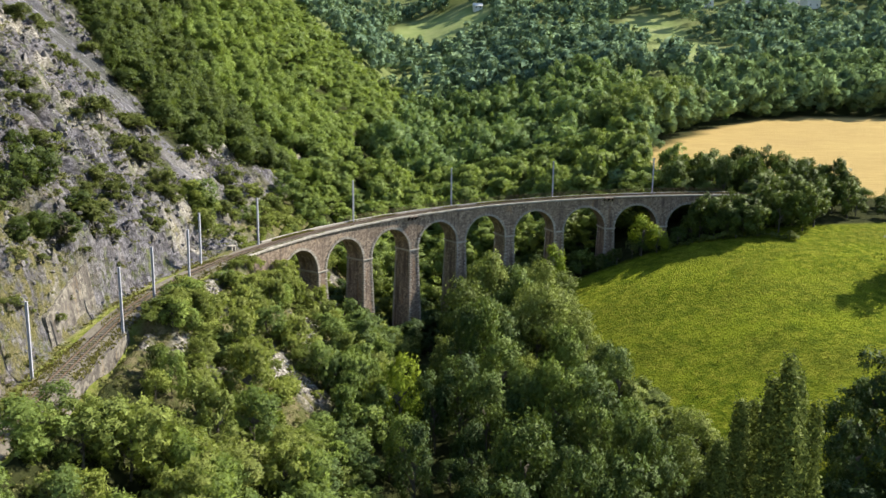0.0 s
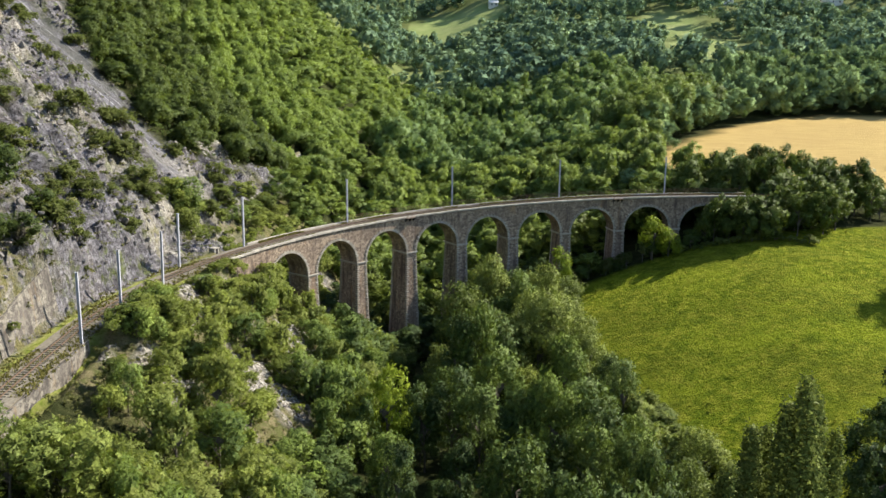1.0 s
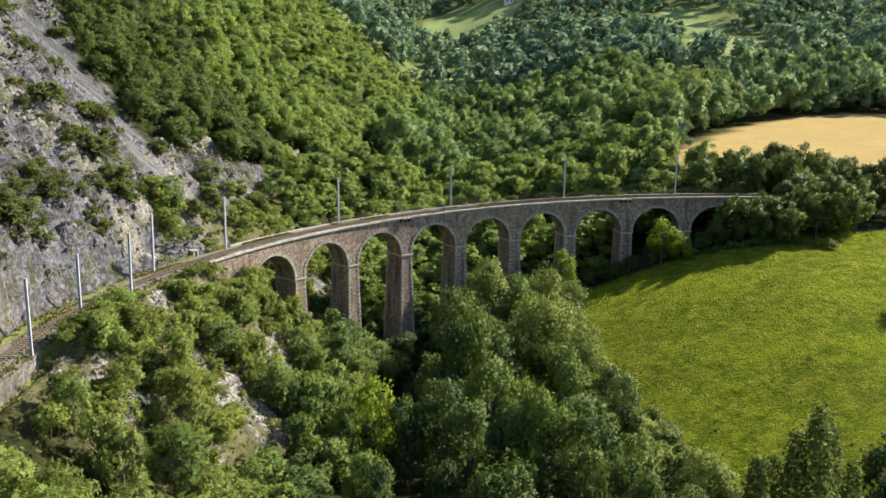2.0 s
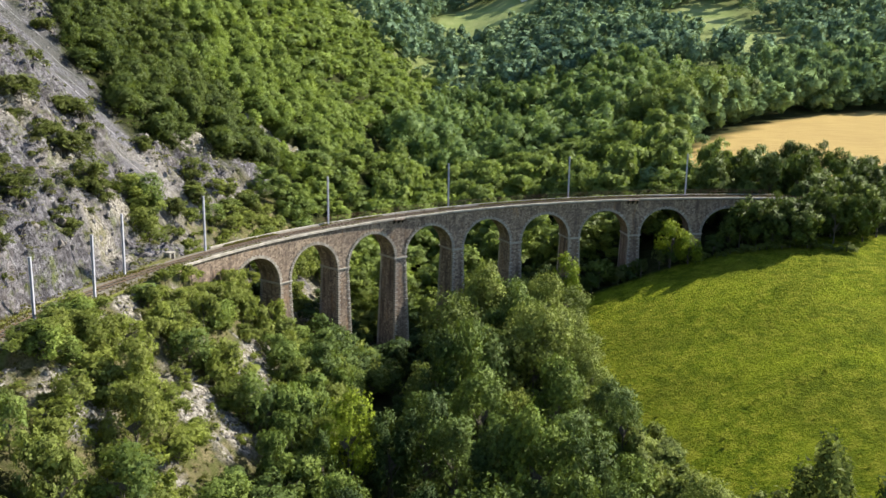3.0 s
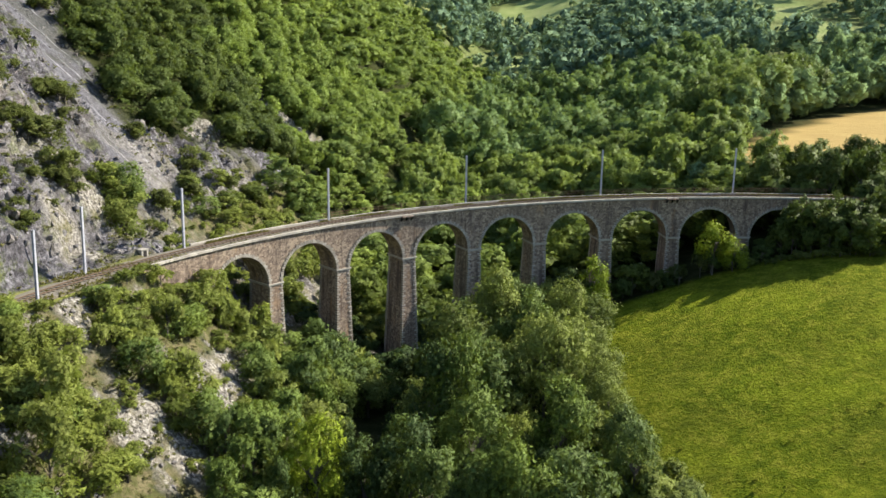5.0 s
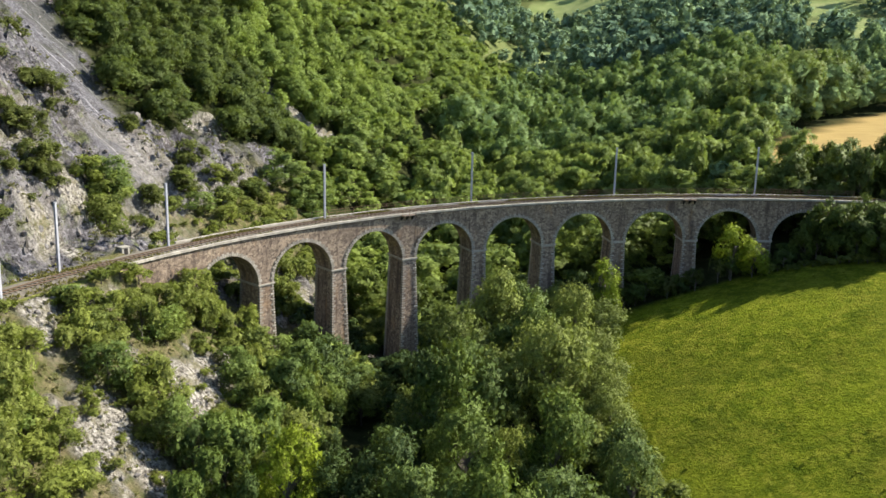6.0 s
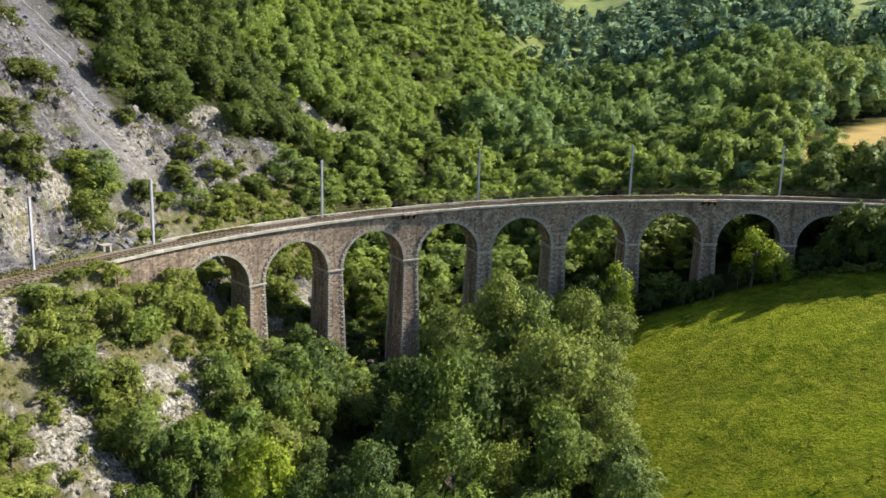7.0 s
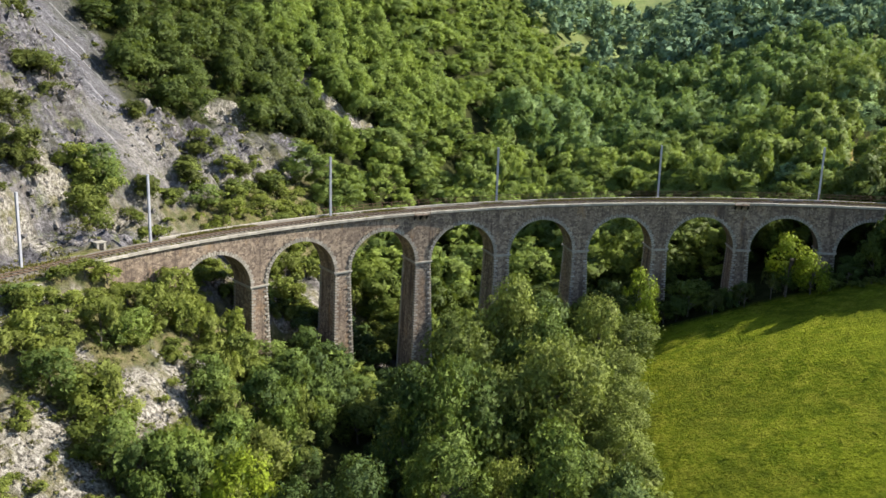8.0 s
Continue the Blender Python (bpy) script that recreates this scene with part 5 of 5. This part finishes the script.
woods("field_edge_woods", "tall dark green trees round the wheat field, bluish with painted haze", p, h, np.minimum(rng.uniform(8, 14.0, len(p)), h * 0.9), edge_kinds, LEAF_EDGE_HAZED)
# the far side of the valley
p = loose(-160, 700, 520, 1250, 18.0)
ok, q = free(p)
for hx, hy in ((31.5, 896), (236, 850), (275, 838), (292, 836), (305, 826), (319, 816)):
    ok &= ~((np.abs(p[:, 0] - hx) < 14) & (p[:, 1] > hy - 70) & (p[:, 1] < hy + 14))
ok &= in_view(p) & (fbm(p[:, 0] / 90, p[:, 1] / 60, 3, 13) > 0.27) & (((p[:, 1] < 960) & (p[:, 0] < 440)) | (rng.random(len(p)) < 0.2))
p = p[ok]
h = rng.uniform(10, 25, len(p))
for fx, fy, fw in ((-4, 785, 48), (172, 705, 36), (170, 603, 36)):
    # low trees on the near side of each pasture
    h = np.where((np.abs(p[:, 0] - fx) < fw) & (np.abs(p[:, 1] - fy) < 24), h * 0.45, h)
woods("far_woods", "distant woods across the valley, haze painted into their pale blue-green leaves", p, h, np.minimum(rng.uniform(13, 23, len(p)), h * 1.1), far_kinds, LEAF_FAR_HAZED)


# ---- grass, stones ----
def tufts():
    p = loose(28, 130, 95, 236, 1.3)
    q = zones(p[:, 0], p[:, 1])
    p = p[(q["meadow"] > 0.6) & (p[:, 1] > 108) & (rng.random(len(p)) < 0.35 * smooth(0.35, 0.62, fbm(p[:, 0] / 5, p[:, 1] / 5, 3, 71)) + 0.14)]
    kinds = [crown_arrays(rng, 18, 6, 0.26, "grass", 4.0) for i in range(5)]
    h = np.minimum(np.exp(rng.normal(-1.75, 0.4, len(p))), 0.27)
    h = np.where(rng.random(len(p)) < 0.05, rng.uniform(0.3, 0.5, len(p)), h)
    woods("meadow_grass", "tufts of taller grass in the meadow", p, h, np.minimum(h * rng.uniform(3.5, 6.0, len(p)), 1.7), kinds, WEED, 0.05)


tufts()


def weeds():
    """Grass along both edges of the ballast."""
    n = 8000
    s = rng.uniform(-135, 82, n)
    o = np.where(rng.random(n) < 0.72, rng.uniform(3.75, 4.85, n), rng.uniform(0.2, 1.0, n))
    o = np.where((s < -50) & (rng.random(n) < 0.65), rng.uniform(-0.6, 6.4, n), o)
    keep = (fbm(s / 6, o * 0.6, 3, 15) > 0.42) & ((s > -50) | (rng.random(n) < 0.85))
    base = np.array([tuple(line(float(a), float(b), -0.30)) for a, b in zip(s[keep], o[keep])])
    base = np.repeat(base, 4, 0)
    base[:, :2] += rng.normal(size=(len(base), 2)) * 0.13
    a = rng.random(len(base)) * 6.283
    w = rng.uniform(0.06, 0.16, len(base))
    t = np.stack([np.cos(a) * w, np.sin(a) * w, 0 * a], -1)
    top = base + np.c_[rng.normal(size=(len(base), 2)) * 0.15, rng.uniform(0.12, 0.42, len(base))]
    v = np.stack([base - t, base + t, top], 1).reshape(-1, 3)
    tagged(new("trackside_weeds", mesh_from("trackside_weeds", v, np.arange(len(v)).reshape(-1, 3), WEED_DRY)), "grass and weeds growing along the ballast", "grass", kind="stuff")


weeds()


def scrub():
    """Low dry scrub and grass clumps on the bare slopes."""
    p = np.concatenate([loose(-98, -46, 84, 246, 1.5), loose(-46, -15, 60, 180, 1.5)])
    q = zones(p[:, 0], p[:, 1])
    grow = fbm(p[:, 0] / 5, p[:, 1] / 5, 4, 131)
    chance = 0.08 + 0.75 * smooth(0.46, 0.62, grow) + 0.8 * smooth(170, 130, p[:, 1]) - 0.45 * q["scree"]
    p = p[((q["cliff"] > 0.3) | (q["lower"] > 0.2) | (p[:, 0] > -46)) & (np.abs(q["o"] - 2.6) > 4.2) & (rng.random(len(p)) < chance) & (q["o"] > -60)]
    kinds = [crown_arrays(rng, 46, 6, 0.15, "shrub", 1.7) for i in range(5)]
    h = np.exp(rng.normal(-0.35, 0.4, len(p)))
    woods("dry_scrub", "low dry grey-green scrub and grass on the bare limestone slopes", p, h, h * rng.uniform(1.0, 1.7, len(p)), kinds, LEAF_DRY, 0.1)



def undergrowth():
    # bushes that close the gaps between the trees of the hillside
    p = loose(-112, -26, 190, 306, 2.5)
    ok, q = free(p, 1.5)
    p = p[ok & (q["d"] > 0.5) & (q["rock"] < 0.3) & in_view(p) & (q["o"] > 5)]
    kinds = [crown_arrays(rng, 44, 7, 0.13, "shrub", 1.5) for i in range(6)]
    h = rng.uniform(1.4, 3.0, len(p))
    woods("undergrowth", "green bushes and saplings between the hillside trees", p, h, h * rng.uniform(1.0, 1.5, len(p)), kinds, LEAF_DARK, 0.2)


scrub()
undergrowth()


def rocks():
    """Loose blocks on the bare slopes."""
    p = np.concatenate([loose(-95, -44, 88, 228, 1.15), loose(-44, -16, 80, 172, 1.1)])
    q = zones(p[:, 0], p[:, 1])
    p = p[(q["rock"] * (1 - q["bench"]) > 0.45) & (np.abs(q["o"] - 2.6) > 4) & (rng.random(len(p)) < 0.75 - 0.3 * q["scree"])]
    small = np.where(zones(p[:, 0], p[:, 1])["scree"] > 0.3, 0.5, 0.85)
    bm = bmesh.new()
    bmesh.ops.create_icosphere(bm, subdivisions=1, radius=1)
    v0 = np.array([v.co for v in bm.verts])
    f0 = np.array([[v.index for v in f.verts] for f in bm.faces])
    bm.free()
    n = len(p)
    size = (np.minimum(np.exp(rng.normal(-1.25, 0.5, n)), 0.75) * small * np.where(p[:, 0] > foot(p[:, 1]) + 6, 0.62, 1.0))[:, None, None] * rng.uniform(0.6, 1.4, (n, 1, 3))
    v = v0[None] * (1 + rng.normal(size=(n, len(v0), 1)) * 0.22) * size
    a = rng.random(n) * 6.283
    c, s = np.cos(a)[:, None], np.sin(a)[:, None]
    x, y = v[..., 0] * c - v[..., 1] * s, v[..., 0] * s + v[..., 1] * c
    z = land(p[:, 0], p[:, 1])
    v = np.stack([x + p[:, 0][:, None], y + p[:, 1][:, None], v[..., 2] + z[:, None]], -1).reshape(-1, 3)
    f = (f0[None] + (np.arange(n) * len(v0))[:, None, None]).reshape(-1, 3)
    tagged(new("loose_rocks", mesh_from("loose_rocks", v, f, ROCK)), "pale limestone blocks and rubble lying on the slope", "rocks", kind="stuff")


rocks()


# ---- houses across the valley ----
def house(x, y, wide, deep, high, turn, roof_material, label):
    z = float(land(x, y))
    m = Matrix.Translation((x, y, z)) @ Matrix.Rotation(radians(turn), 4, "Z")
    hs = thing("house", (x, y, z), label, "house", "houses across the valley")
    bm = bmesh.new()
    box(bm, (-wide / 2, wide / 2), (-deep / 2, deep / 2), (-3, high), m)
    part("wall", bm_mesh("wall", bm, PLASTER), hs, "pale rendered walls")
    bm = bmesh.new()
    e = 0.6
    v = [bm.verts.new(m @ Vector(c)) for c in ((-wide / 2 - e, -deep / 2 - e, high - 0.2), (wide / 2 + e, -deep / 2 - e, high - 0.2), (wide / 2 + e, deep / 2 + e, high - 0.2), (-wide / 2 - e, deep / 2 + e, high - 0.2), (-wide / 2 - e, 0, high + deep * 0.36), (wide / 2 + e, 0, high + deep * 0.36))]
    for f in ((0, 1, 5, 4), (2, 3, 4, 5), (1, 2, 5), (3, 0, 4), (3, 2, 1, 0)):
        bm.faces.new([v[i] for i in f])
    part("roof", bm_mesh("roof", bm, roof_material), hs, "pitched roof")
    for i in range(max(2, int(wide / 5))):
        u = -wide / 2 + wide * (i + 0.5) / max(2, int(wide / 5))
        bm = bmesh.new()
        box(bm, (u - 0.6, u + 0.6), (-deep / 2 - 0.06, -deep / 2 + 0.1), (1.6, 3.1), m)
        part("window", bm_mesh("window", bm, DARK), hs)


for x, y, w, d, h, a, r in ((31.5, 896, 8, 7, 4, 10, ROOF_PALE), (236, 850, 16, 9, 6, -15, ROOF), (275, 838, 15, 10, 6, 8, ROOF), (292, 836, 17, 10, 7, -5, ROOF_PALE), (305, 826, 15, 10, 6, 12, ROOF), (319, 816, 14, 9, 7, 20, ROOF_PALE)):
    house(x, y, w, d, h, a, r, "pale house with a pitched roof on the far hillside")
